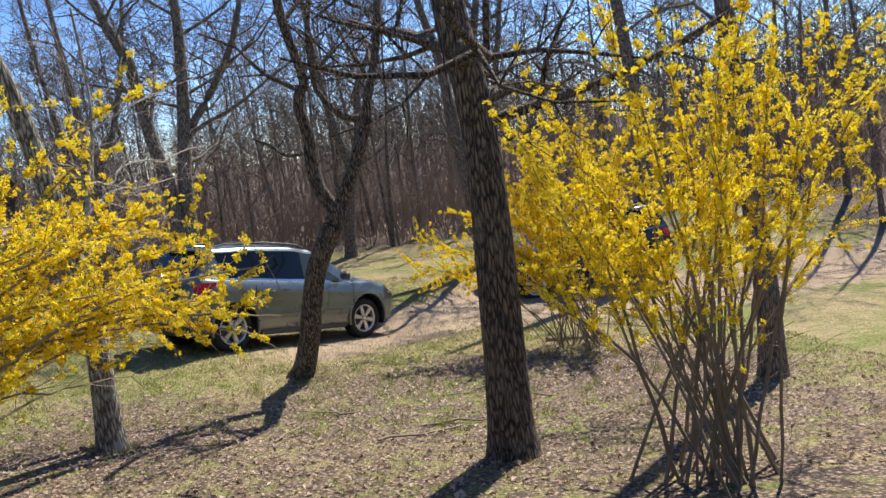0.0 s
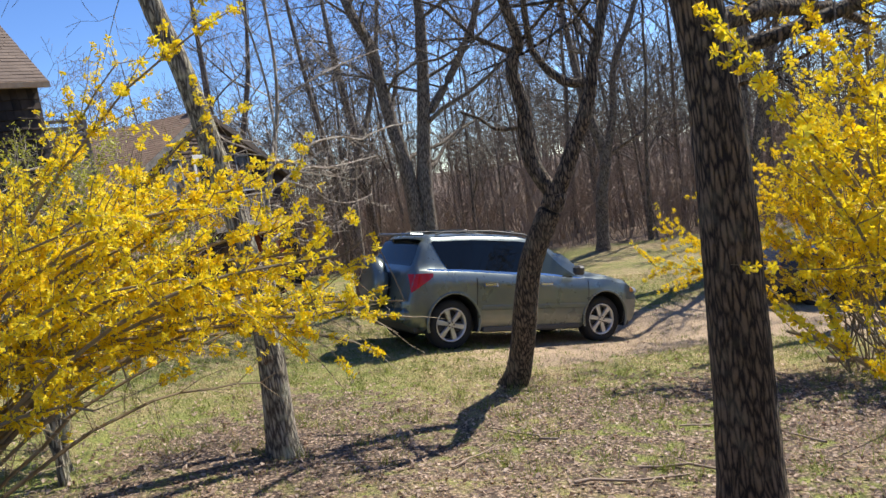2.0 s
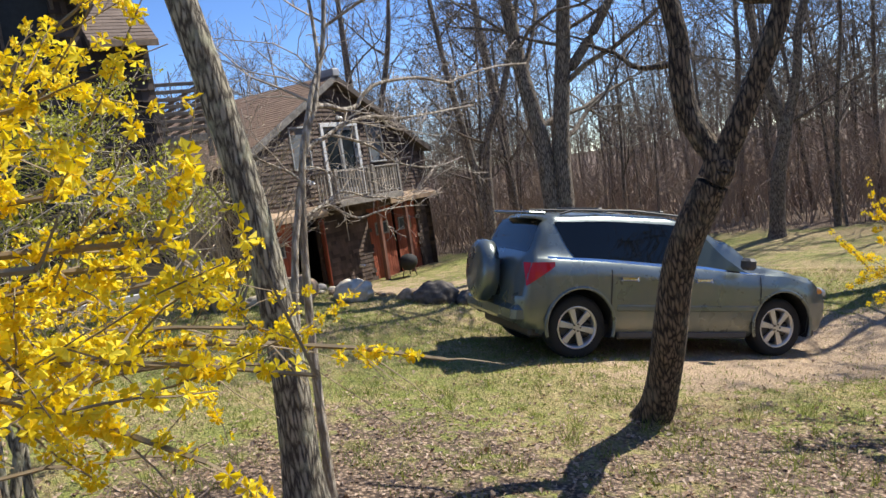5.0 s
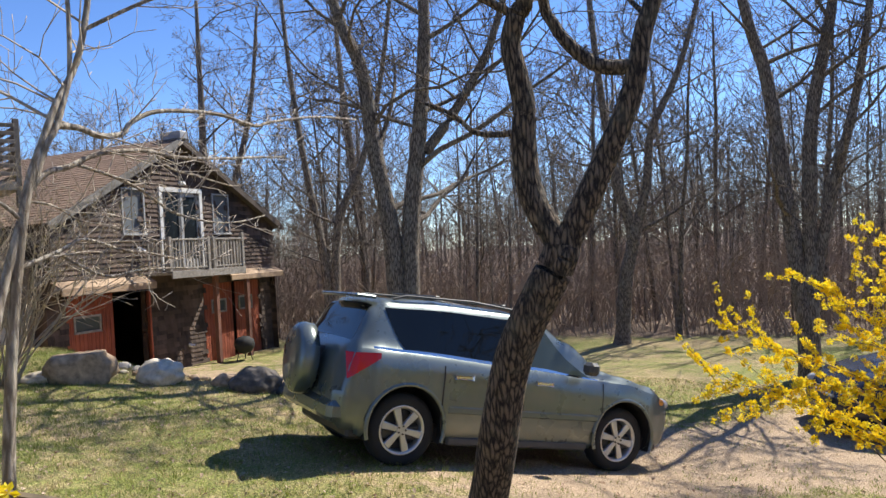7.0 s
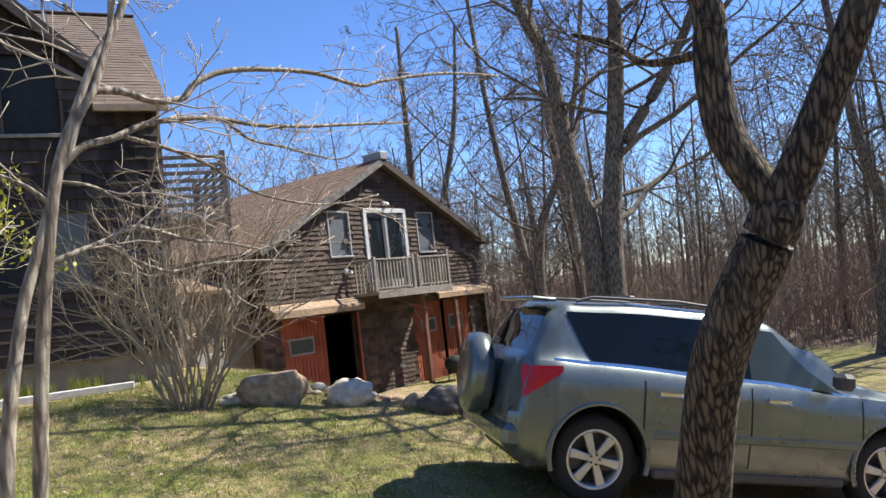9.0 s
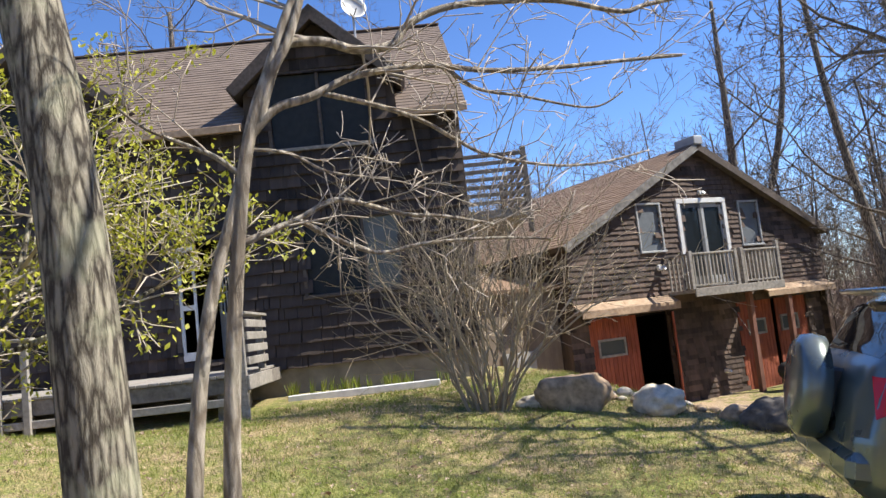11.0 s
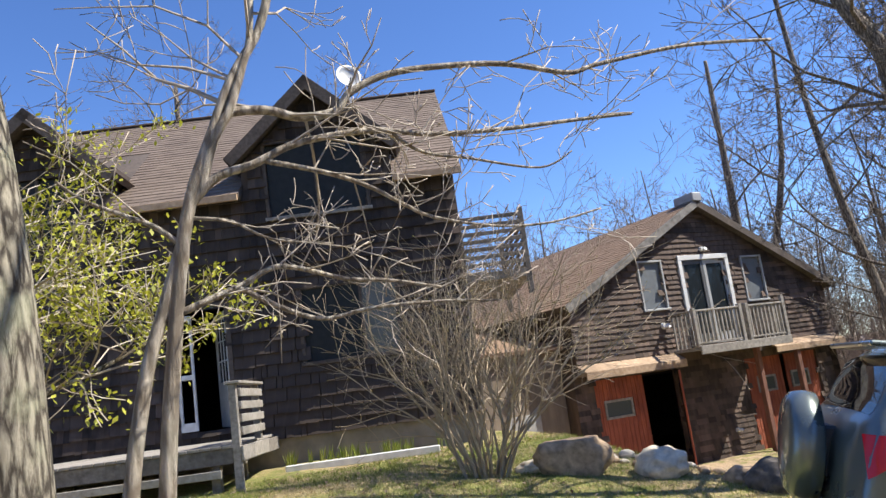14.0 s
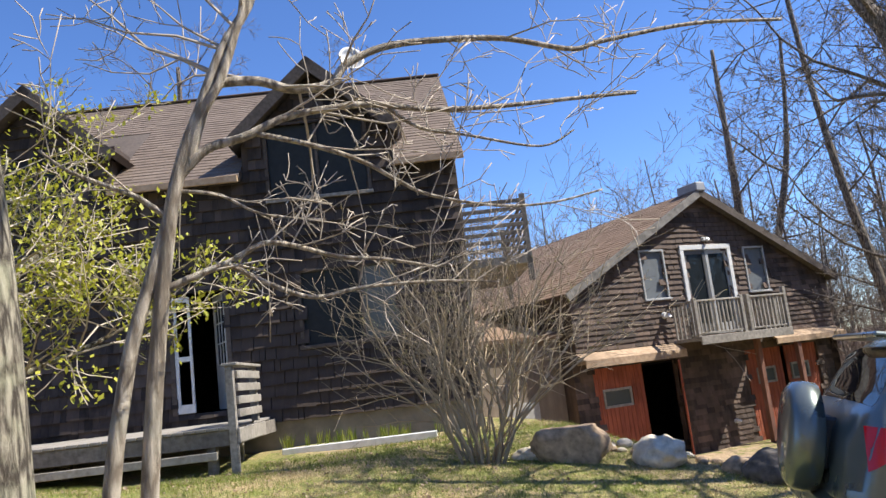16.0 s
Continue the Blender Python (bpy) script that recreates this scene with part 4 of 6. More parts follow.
def tall_tree():
    rng = random.Random(8)
    tb, tw = Tubes(), Tubes()
    t, r = trunk_path(tb, [(0.24, 6.55, gz(0.24, 6.55)), (0.255, 6.55, -0.4), (0.275, 6.55, 0.1), (0.29, 6.55, 0.6), (0.305, 6.55, 1.15), (0.31, 6.55, 1.65), (0.28, 6.55, 2.2), (0.2, 6.55, 2.8), (0.1, 6.6, 4.5), (0.3, 6.8, 6.5)], 0.182, 0.11, 22, 0.4)
    crown_on(tw, rng, t, r, 12, 2.6, OAK, 3, 0.62, 0.25)
    for z, a in ((2.25, 0.3), (2.1, 1.0), (1.75, -0.4)):
        grow(tw, rng, Vector((0.3, 6.55, z)), Vector((math.cos(a), math.sin(a) * 0.6, 0.15)), 0.9, 0.016, 2, OAK)
    tree_object("tree", tb, tw, M_BARK, "tall straight oak with deeply ridged dark bark, bare", "yard trees")


def leaning_tree():
    rng = random.Random(9)
    tb, tw = Tubes(), Tubes()
    t, r = trunk_path(tb, [(-3.37, 7.72, gz(-3.37, 7.72)), (-3.355, 7.7, -0.3), (-3.32, 7.69, 0.2), (-3.31, 7.67, 0.7), (-3.335, 7.65, 1.2), (-3.385, 7.61, 1.7), (-3.43, 7.54, 2.2), (-3.49, 7.46, 2.7), (-3.62, 7.36, 3.4), (-3.75, 7.3, 5.0), (-3.6, 7.5, 6.5)], 0.112, 0.07, 20, 0.6)
    crown_on(tw, rng, t, [q * 0.6 for q in r], 12, 2.2, OAK, 3, 0.74, 0.7)
    tree_object("tree", tb, tw, M_BARK_PALE, "leaning tree with pale ridged lichen-spotted bark", "yard trees")


def sapling():
    """The slim twin-stemmed tree with long bare boughs."""
    rng = random.Random(21)
    tb, tw = Tubes(), Tubes()
    st = dict(OAK, kink=0.24, seg=0.12, kids=[2, 2, 3, 3])
    g = gz(-3.44, 8.0)
    a, ra = trunk_path(tb, [(-3.44, 8.03, g), (-3.43, 8.06, 0.2), (-3.42, 8.09, 0.66), (-3.41, 8.13, 1.03), (-3.39, 8.18, 1.4), (-3.38, 8.23, 1.61), (-3.365, 8.29, 1.77), (-3.34, 8.38, 2.0), (-3.31, 8.52, 2.28), (-3.28, 8.6, 2.8), (-3.3, 8.62, 3.6)], 0.031, 0.013, 10, 0.3)
    b, rb = trunk_path(tb, [(-3.46, 7.9, g), (-3.45, 7.95, 0.3), (-3.44, 7.99, 0.68), (-3.43, 8.02, 0.86), (-3.42, 8.06, 1.05), (-3.41, 8.12, 1.23), (-3.395, 8.18, 1.42)], 0.029, 0.02, 10, 0.3)
    c, rc = trunk_path(tb, [(-3.38, 8.25, 1.6), (-3.35, 8.3, 1.77), (-3.33, 8.36, 1.88), (-3.32, 8.42, 2.05), (-3.32, 8.46, 2.2), (-3.36, 8.5, 2.7), (-3.45, 8.45, 3.4)], 0.02, 0.009, 9, 0)
    boughs = [
        ([(-3.36, 8.31, 1.83), (-3.35, 8.36, 1.88), (-3.32, 8.49, 1.89), (-3.29, 8.6, 1.86), (-3.26, 8.73, 1.88), (-3.24, 8.79, 1.95), (-3.21, 8.93, 2.02), (-3.16, 9.12, 2.05), (-3.09, 9.39, 2.06), (-3.02, 9.66, 2.02), (-2.99, 9.81, 2.06), (-2.88, 10.22, 2.14), (-2.77, 10.66, 2.17)], 0.019),
        ([(-3.38, 8.22, 1.56), (-3.36, 8.31, 1.65), (-3.33, 8.43, 1.69), (-3.3, 8.55, 1.75), (-3.27, 8.67, 1.78), (-3.22, 8.86, 1.8), (-3.17, 9.07, 1.78), (-3.11, 9.33, 1.79), (-3.02, 9.67, 1.82), (-2.96, 9.91, 1.84)], 0.017),
        ([(-3.21, 8.92, 1.79), (-3.18, 9.03, 1.71), (-3.14, 9.2, 1.68), (-3.07, 9.48, 1.63), (-3.03, 9.62, 1.69)], 0.008),
        ([(-3.32, 8.47, 1.70), (-3.27, 8.66, 1.65), (-3.23, 8.81, 1.59), (-3.21, 8.93, 1.52), (-3.18, 9.04, 1.46), (-3.12, 9.27, 1.41), (-3.07, 9.49, 1.41), (-3.01, 9.7, 1.45)], 0.010),
        ([(-3.4, 8.15, 1.19), (-3.37, 8.28, 1.24), (-3.35, 8.36, 1.27), (-3.32, 8.46, 1.32), (-3.3, 8.55, 1.31), (-3.26, 8.7, 1.26), (-3.22, 8.85, 1.24), (-3.18, 9.03, 1.2)], 0.013),
        ([(-3.35, 8.35, 1.26), (-3.32, 8.46, 1.19), (-3.29, 8.61, 1.13), (-3.24, 8.78, 1.15), (-3.18, 9.04, 1.15), (-3.13, 9.25, 1.13)], 0.010),
        ([(-3.39, 8.18, 1.42), (-3.41, 8.1, 1.49), (-3.43, 8.02, 1.53), (-3.46, 7.9, 1.59), (-3.48, 7.82, 1.66)], 0.011),
        ([(-3.38, 8.22, 1.51), (-3.35, 8.34, 1.49), (-3.32, 8.47, 1.42), (-3.27, 8.67, 1.39)], 0.007),
        ([(-3.3, 8.55, 2.4), (-3.0, 8.8, 2.6), (-2.8, 9.2, 2.75), (-2.5, 9.7, 2.9)], 0.012),
    ]
    for pts, r0 in boughs:
        q, rq = trunk_path(tb, pts, r0, r0 * 0.4, 7, 0)
        m = len(q)
        n = int(3 + 3.6 * (q[-1] - q[0]).length)
        for k in range(n):
            i = min(m - 1, int((0.12 + 0.88 * rng.random()) * (m - 1)))
            d = (q[min(i + 2, m - 1)] - q[max(i - 1, 0)]).normalized()
            side = rvec(rng)
            grow(tw, rng, q[i], d * 0.7 + side.normalized() * 0.75 + Vector((0, 0, 0.15)), rng.uniform(0.25, 0.62), rq[i] * 0.42, 2, st)
    crown_on(tw, rng, a, ra, 5, 0.9, st, 2, 0.6)
    crown_on(tw, rng, c, rc, 6, 0.7, st, 2, 0.4)
    tree_object("tree", tb, tw, M_SAPLING, "slim twin-stemmed tree with long bare pale boughs", "yard trees", M_TWIG_PALE)


M_TWIG_PALE = plain("pale_twig", (0.46, 0.39, 0.31), 0.8)
M_SAPLING = bark("smooth_pale_bark", (0.26, 0.21, 0.155), (0.62, 0.54, 0.43), (0.36, 0.34, 0.27), 0.7, 0.8)
fork_tree()
tall_tree()
leaning_tree()
sapling()


def far_tree(seed, mat, style, height, r, limbs, depth, forks=1):
    """A full bare tree at the origin: mesh for trunk and crown together."""
    rng = random.Random(seed)
    tb = Tubes()
    for k in range(forks):
        sx, sy = (rng.uniform(-0.2, 0.2) * (forks - 1) for _ in range(2))
        lean = 0.12 if forks == 1 else 0.2
        pts = [(sx * 0.3, sy * 0.3, -0.2)]
        x, y = sx, sy
        dx, dy = sx * 1.2 + rng.uniform(-lean, lean), sy * 1.2 + rng.uniform(-lean, lean)
        for i in range(1, 7):
            x += dx * height / 9 + rng.uniform(-0.05, 0.05) * height / 9
            y += dy * height / 9 + rng.uniform(-0.05, 0.05) * height / 9
            pts.append((x, y, height * 0.8 * i / 6))
        t, rr = trunk_path(tb, pts, r, r * 0.3, 8, 0.4)
        crown_on(tb, rng, t, rr, limbs, height * 0.33, style, depth, 0.28, 0.55, 0.8)
    return tb


# ---- larger trees at the edge of the woods ----
EDGE = dict(OAK, kink=0.21, seg=0.5, rmin=0.006, kids=[3, 4, 5, 5])


def edge_tree(stems, seed, label, limbs=8, reach=3.2):
    """A tall bare tree from one or more stems, each a few places and a foot radius."""
    rng = random.Random(seed)
    tb, tw = Tubes(), Tubes()
    for pts, r in stems:
        x, y, z = pts[-1]
        px, py, pz = pts[-2]
        d = Vector((x - px, y - py, z - pz)).normalized()
        d = (d + Vector((0, 0, 0.5))).normalized()
        pts = list(pts) + [(x + d.x * 2, y + d.y * 2, z + d.z * 2), (x + d.x * 3.5, y + d.y * 3.5, z + d.z * 4.5)]
        t, rr = trunk_path(tb, pts, r, r * 0.3, 10, 0.3)
        crown_on(tw, rng, t, [q * 0.72 for q in rr], limbs, reach, EDGE, 3, 0.3, 0.4)
    tree_object("tree", tb, tw, M_BARK_FAR, label, "edge trees")


def foot(x, y):
    return (x, y, ground_z(x, y) - 0.06)


edge_tree([([foot(-5.3, 17.6), (-5.34, 17.59, 0.26), (-5.39, 17.56, 1.62), (-5.58, 17.49, 3.03), (-5.69, 17.44, 4.26), (-5.99, 17.32, 5.12)], 0.19),
           ([foot(-5.15, 17.65), (-5.14, 17.67, 0.24), (-5.07, 17.7, 1.6), (-4.87, 17.77, 3.0), (-4.71, 17.84, 4.4), (-4.66, 17.86, 5.34)], 0.19),
           ([(-4.95, 17.75, 2.4), (-4.91, 17.76, 2.62), (-4.34, 17.99, 3.39), (-3.86, 18.18, 4.17), (-3.54, 18.31, 4.91)], 0.11)], 41, "tall twin-trunked bare oak with crooked limbs behind the car", 12, 3.8)
edge_tree([([foot(1.25, 20.6), (1.23, 20.6, -0.35), (1.01, 20.62, 2.24), (0.83, 20.64, 3.96), (0.6, 20.66, 4.9)], 0.18),
           ([foot(1.32, 20.6), (1.34, 20.59, -0.6), (1.48, 20.57, 2.68), (1.84, 20.54, 4.49), (1.96, 20.53, 5.06)], 0.16),
           ([(1.40, 20.58, 0.0), (1.47, 20.57, 0.43), (1.89, 20.53, 2.15), (2.21, 20.5, 3.28)], 0.13)], 43, "tall bare oak with three stems beside the drive")
edge_tree([([foot(-2.43, 24.7), (-2.25, 24.72, 0.2), (-2.04, 24.75, 1.23), (-2.35, 24.71, 2.6), (-2.49, 24.7, 3.68)], 0.19),
           ([(-2.05, 24.74, 1.0), (-1.65, 24.79, 2.41), (-1.45, 24.81, 3.73), (-0.81, 24.88, 4.99)], 0.13)], 42, "bare forked oak at the lawn's far edge")
edge_tree([([foot(-8.74, 21.93), (-8.7, 21.95, -0.32), (-8.54, 22.03, 1.89), (-7.98, 22.31, 3.3)], 0.14)], 44, "slim leaning bare oak near the barn", 7, 2.4)
edge_tree([([foot(-8.85, 21.85), (-8.83, 21.89, -0.25), (-8.89, 21.85, 1.26), (-9.1, 21.75, 2.83), (-9.26, 21.67, 4.27)], 0.13)], 45, "slim leaning bare oak near the barn", 7, 2.4)
edge_tree([([foot(3.4, 8.8), (3.4, 8.8, -0.2), (3.27, 8.85, 1.7), (3.22, 8.9, 3.4)], 0.15)], 46, "dark bare oak beside the forsythia", 6, 2.2)
edge_tree([([foot(5.2, 19), (5.2, 19, 2), (5.0, 19.2, 5)], 0.2)], 47, "tall bare oak at the edge of the woods")
edge_tree([([foot(-17.5, 29.5), (-17.5, 29.5, 2), (-17.2, 29.2, 6)], 0.2), ([foot(-17.2, 29.6), (-17.0, 29.8, 2), (-16.0, 30.2, 6)], 0.16)], 48, "tall bare oak behind the barn")
edge_tree([([foot(-12.0, 31), (-12, 31, 2), (-12.3, 30.8, 6)], 0.2)], 49, "tall bare oak behind the barn")
edge_tree([([foot(-26, 22), (-26, 22, 3), (-26.2, 22, 8)], 0.22)], 52, "tall bare oak behind the house", 10, 3.6)
edge_tree([([foot(-27, 14), (-27, 14, 3), (-27.2, 14, 8)], 0.22)], 53, "tall bare oak behind the house", 10, 3.6)


# ---- woods ----
def build_woods():
    rng = random.Random(77)
    protos = [far_tree(100 + i, M_BARK_FAR, FAR, rng.uniform(8, 12), rng.uniform(0.045, 0.09), 13, 2) for i in range(6)]
    protos += [far_tree(200 + i, M_BARK_FAR, THIN, rng.uniform(4, 8), rng.uniform(0.025, 0.05), 10, 1) for i in range(6)]
    arr = [(np.array([tuple(q) for q in p.v]), p.f) for p in protos]
    def belt(name, spots, label):
        V, Fc, base = [], [], 0
        for x, y, k, s, a in spots:
            v, f = arr[k]
            c, sn = math.cos(a) * s, math.sin(a) * s
            w = np.empty_like(v)
            w[:, 0] = v[:, 0] * c - v[:, 1] * sn + x
            w[:, 1] = v[:, 0] * sn + v[:, 1] * c + y
            w[:, 2] = v[:, 2] * s + ground_z(x, y)
            V.append(w)
            Fc.extend(tuple(i + base for i in q) for q in f)
            base += len(v)
        tagged(make(name, np.concatenate(V).tolist(), Fc, M_BARK_FAR, smooth=True), label, "woods", kind="stuff")
    def spots(n, x0, x1, y0, y1, thin):
        out = []
        while len(out) < n:
            x, y = rng.uniform(x0, x1), y0 + (y1 - y0) * rng.random() ** 1.4
            if y + 0.15 * x < 25.5 and x < 9:
                continue
            k = 6 + rng.randrange(6) if rng.random() < thin else rng.randrange(6)
            out.append((x, y, k, rng.uniform(0.75, 1.2), rng.uniform(0, 6.28)))
        return out
    belt("woods", spots(420, -38, 34, 25.5, 44, 0.66), "bare grey-brown spring woods of slim trunks")
    belt("woods", spots(620, -70, 66, 42, 95, 0.45), "bare grey-brown spring woods of slim trunks")
    belt("woods", [(rng.uniform(-60, 60), rng.uniform(55, 130), 6 + rng.randrange(6), rng.uniform(1.0, 1.6), rng.uniform(0, 6.28)) for _ in range(700)], "far bare grey-brown woods")
    side = [(x, y, k, s, a) for x, y, k, s, a in ((rng.uniform(10, 34), rng.uniform(0, 26), rng.randrange(12), rng.uniform(0.8, 1.2), rng.uniform(0, 6.28)) for _ in range(90))]
    belt("woods", side, "bare grey-brown spring woods of slim trunks")
    back = [(rng.uniform(-46, -22), rng.uniform(2, 34), rng.randrange(6), rng.uniform(0.8, 1.25), rng.uniform(0, 6.28)) for _ in range(70)]
    belt("woods", back, "bare grey-brown spring woods of slim trunks")
    # unseen trees behind the camera, added to darken reflections and cut sky fill
    rear = [(rng.uniform(-30, 30), rng.uniform(-30, -9), rng.randrange(12), rng.uniform(0.8, 1.2), rng.uniform(0, 6.28)) for _ in range(150)]
    belt("woods", rear, "bare grey-brown spring woods of slim trunks")
    # brush along the woods' edge
    tb = Tubes()
    brush = dict(kink=0.25, up=0.02, spread=0.6, kids=[2, 3], seg=0.3, rmin=0.004, sides=3)
    for _ in range(5200):
        x = rng.uniform(-28, 20)
        y = 25.8 - 0.15 * x + abs(rng.gauss(0, 9.0))
        grow(tb, rng, Vector((x, y, ground_z(x, y))), Vector((rng.uniform(-.5, .5), rng.uniform(-.5, .5), 1)), rng.uniform(0.8, 4.2), rng.uniform(0.008, 0.022), 1, brush)
    tagged(make("brush", tb.v, tb.f, M_TWIG), "tangled bare brush along the edge of the woods", "brush", kind="stuff")


build_woods()


# ---- forsythia ----
def blossom_mat():
    m = Mat("forsythia_yellow", 0.6)
    c = m.ramp(m.island(), [(0.0, (0.90, 0.63, 0.006)), (0.5, (0.93, 0.74, 0.015)), (1.0, (0.95, 0.82, 0.07))])
    m.color(c)
    tr = m.t.nodes.new("ShaderNodeBsdfTranslucent")
    m.link(c, tr.inputs[0])
    mx = m.t.nodes.new("ShaderNodeMixShader")
    mx.inputs[0].default_value = 0.45
    m.link(m.b.outputs[0], mx.inputs[1])
    m.link(tr.outputs[0], mx.inputs[2])
    m.link(mx.outputs[0], m.t.nodes["Material Output"].inputs[0])
    return m.m


M_BLOSSOM = blossom_mat()


def add_flower(v, f, p, axis, size, rng):
    """Four narrow bent petals round an axis."""
    a = axis.normalized()
    s = a.cross(Vector((0.3, 0.5, 0.8))).normalized()
    t = a.cross(s)
    turn = rng.uniform(0, 1.57)
    for q in range(4):
        ang = turn + q * math.pi / 2
        d = s * math.cos(ang) + t * math.sin(ang)
        w = a.cross(d) * size * 0.30
        k = len(v)
        v.extend([p, p + d * size * 0.55 + a * size * 0.35 + w, p + d * size + a * size * 0.22, p + d * size * 0.55 + a * size * 0.35 - w])
        f.append((k, k + 1, k + 2, k + 3))


def forsythia(base, aims, rng, label, dens=1.0, size=0.023, spread=0.25, keep=None, share=0.6, stout=1.0):
    """Arching canes from a foot towards aims, with blossom along their upper reach."""
    bush = thing("forsythia_bush", pose(0, 0, 0), label, "shrub", "forsythia")
    tb, fv, ff = Tubes(), [], []
    B = Vector(base)
    for aim, n, bare in aims:
        A = Vector(aim)
        for _ in range(max(3, int(n * share))):
            s = B + Vector((rng.gauss(0, spread), rng.gauss(0, spread), 0))
            s.z = ground_z(s.x, s.y) - 0.03
            e = A + Vector((rng.gauss(0, 0.32), rng.gauss(0, 0.32), rng.gauss(0, 0.22)))
            mid = s.lerp(e, 0.5) + Vector((rng.gauss(0, 0.08), rng.gauss(0, 0.08), 0.3 * (e - s).xy.length + 0.05))
            k = 12
            pts = [s * (1 - t) ** 2 + mid * 2 * t * (1 - t) + e * t * t + rvec(rng) * 0.008 for t in (i / k for i in range(k + 1))]
            if any(-1.05 < q.x < 0.22 for q in pts) and B.y < 9:
                continue
            r0 = rng.uniform(0.006, 0.013) * stout
            tb.limb(pts, [r0 * (1 - 0.75 * i / k) + 0.0012 for i in range(k + 1)], 4)
            twigs = [(pts, bare)]
            for i in range(3, k + 1):
                for _twig in range(rng.choice((0, 1, 1, 2)) if i / k < bare else rng.choice((1, 2, 2, 3))):
                    d = (pts[min(i + 1, k)] - pts[i - 1]).normalized()
                    o = rvec(rng)
                    cd = (d * 0.8 + o.normalized() * 0.85 + Vector((0, 0, 0.12))).normalized()
                    L = rng.uniform(0.15, 0.55)
                    tp = [pts[i]]
                    for j in range(4):
                        cd = (cd + rvec(rng) * 0.1).normalized()
                        tp.append(tp[-1] + cd * L / 4)
                    if any(-1.05 < q.x < 0.15 for q in tp) and B.y < 9:
                        continue
                    tb.limb(tp, [0.0035, 0.003, 0.0025, 0.002, 0.0015], 3)
                    twigs.append((tp, 0.0 if i / k > bare else 0.7))
            for tp, b0 in twigs:
                for i in range(len(tp) - 1):
                    f0 = i / (len(tp) - 1)
                    if f0 < b0:
                        continue
                    seg = tp[i + 1] - tp[i]
                    m = max(1, int(seg.length / 0.024 * dens * rng.uniform(0.3, 1.2)))
                    for _k in range(m):
                        p = tp[i] + seg * rng.random()
                        for _j in range(rng.choice((2, 3, 3, 4))):
                            ax = rvec(rng).normalized()
                            if keep and not keep(p):
                                continue
                            add_flower(fv, ff, p + ax * size * 0.5, ax, size * rng.uniform(0.75, 1.25), rng)
    tagged(make("branchwork", tb.v, tb.f, M_STEM, bush, "thin tan arching canes"), kind="stuff")
    tagged(make("blossom", fv, ff, M_BLOSSOM, bush, "dense bright yellow blossom"), kind="stuff")
    return bush


rngf = random.Random(12)
# near bush to the side of the tall oak
forsythia((1.55, 5.55, 0), [((0.6, 5.0, 1.2), 12, 0.5), ((0.75, 5.0, 1.9), 12, 0.45), ((1.2, 5.2, 2.2), 13, 0.45), ((1.7, 5.1, 2.1), 13, 0.45), ((2.3, 5.3, 2.0), 13, 0.45),
          ((2.8, 5.5, 1.5), 10, 0.45), ((1.0, 5.6, 1.5), 12, 0.5), ((1.9, 5.9, 1.6), 11, 0.5), ((0.9, 5.9, 0.9), 7, 0.5)], rngf,
          "large forsythia bush in full yellow bloom", 0.6, spread=0.2, share=0.45, stout=1.4, keep=lambda p: p.x > 0.12 and p.z > 0.45 + 0.35 * noise.noise(p * 2.5))
# bush on the other side of the path
forsythia((-4.15, 4.75, 0), [((-1.5, 5.35, 1.05), 10, 0.55), ((-1.75, 5.4, 1.35), 12, 0.55), ((-2.1, 5.2, 1.5), 12, 0.5), ((-2.4, 4.7, 1.75), 10, 0.5), ((-3.0, 5.4, 1.55), 12, 0.45), ((-2.5, 5.6, 2.2), 6, 0.6),
          ((-3.1, 4.6, 1.9), 8, 0.5), ((-2.6, 5.1, 1.2), 10, 0.5), ((-1.9, 4.95, 0.95), 7, 0.6), ((-3.9, 5.0, 1.5), 8, 0.45),
          ((-2.05, 5.85, 0.65), 6, 0.6), ((-2.1, 5.9, 1.1), 6, 0.6)], rngf,
          "wide forsythia bush in full yellow bloom", 0.62, spread=0.16, share=0.52, stout=1.7, keep=lambda p: p.x < -1.2 and p.z > 0.78 + 0.3 * noise.noise(p * 2.5))
# the bush by the drive
forsythia((1.9, 12.0, 0), [((0.3, 11.7, 0.15), 9, 0.35), ((0.6, 11.8, 0.5), 9, 0.35), ((1.0, 11.7, 1.0), 10, 0.35), ((1.7, 11.9, 1.5), 12, 0.35), ((2.4, 12.0, 1.3), 12, 0.35), ((3.0, 12.2, 0.8), 10, 0.35), ((1.4, 12.4, 0.7), 9, 0.3)], rngf,
          "forsythia bush in yellow bloom beside the drive", 0.8, 0.026)

# ---- parked car ----
def lut(x, pts):
    for (a, va), (b, vb) in zip(pts, pts[1:]):
        if x <= b:
            k = max(0.0, (x - a) / (b - a))
            k = k * k * (3 - 2 * k) if len(pts) > 4 else k
            return va + (vb - va) * k
    return pts[-1][1]


TOPZ = [(-2.06, 0.62), (-2.04, 0.98), (-1.93, 1.18), (-1.72, 1.55), (-1.60, 1.625), (-0.9, 1.655), (-0.2, 1.65), (0.2, 1.60), (0.6, 1.40), (1.02, 1.12), (1.3, 1.07), (1.75, 0.99), (2.03, 0.86), (2.15, 0.70), (2.2, 0.58)]
BELT = [(-2.06, 0.60), (-1.88, 1.12), (-1.4, 1.10), (0.0, 1.045), (0.9, 1.0), (1.3, 0.985), (1.8, 0.90), (2.05, 0.79), (2.2, 0.56)]
LOWZ = [(-2.06, 0.46), (-1.96, 0.34), (-1.7, 0.27), (1.75, 0.25), (2.05, 0.30), (2.2, 0.42)]
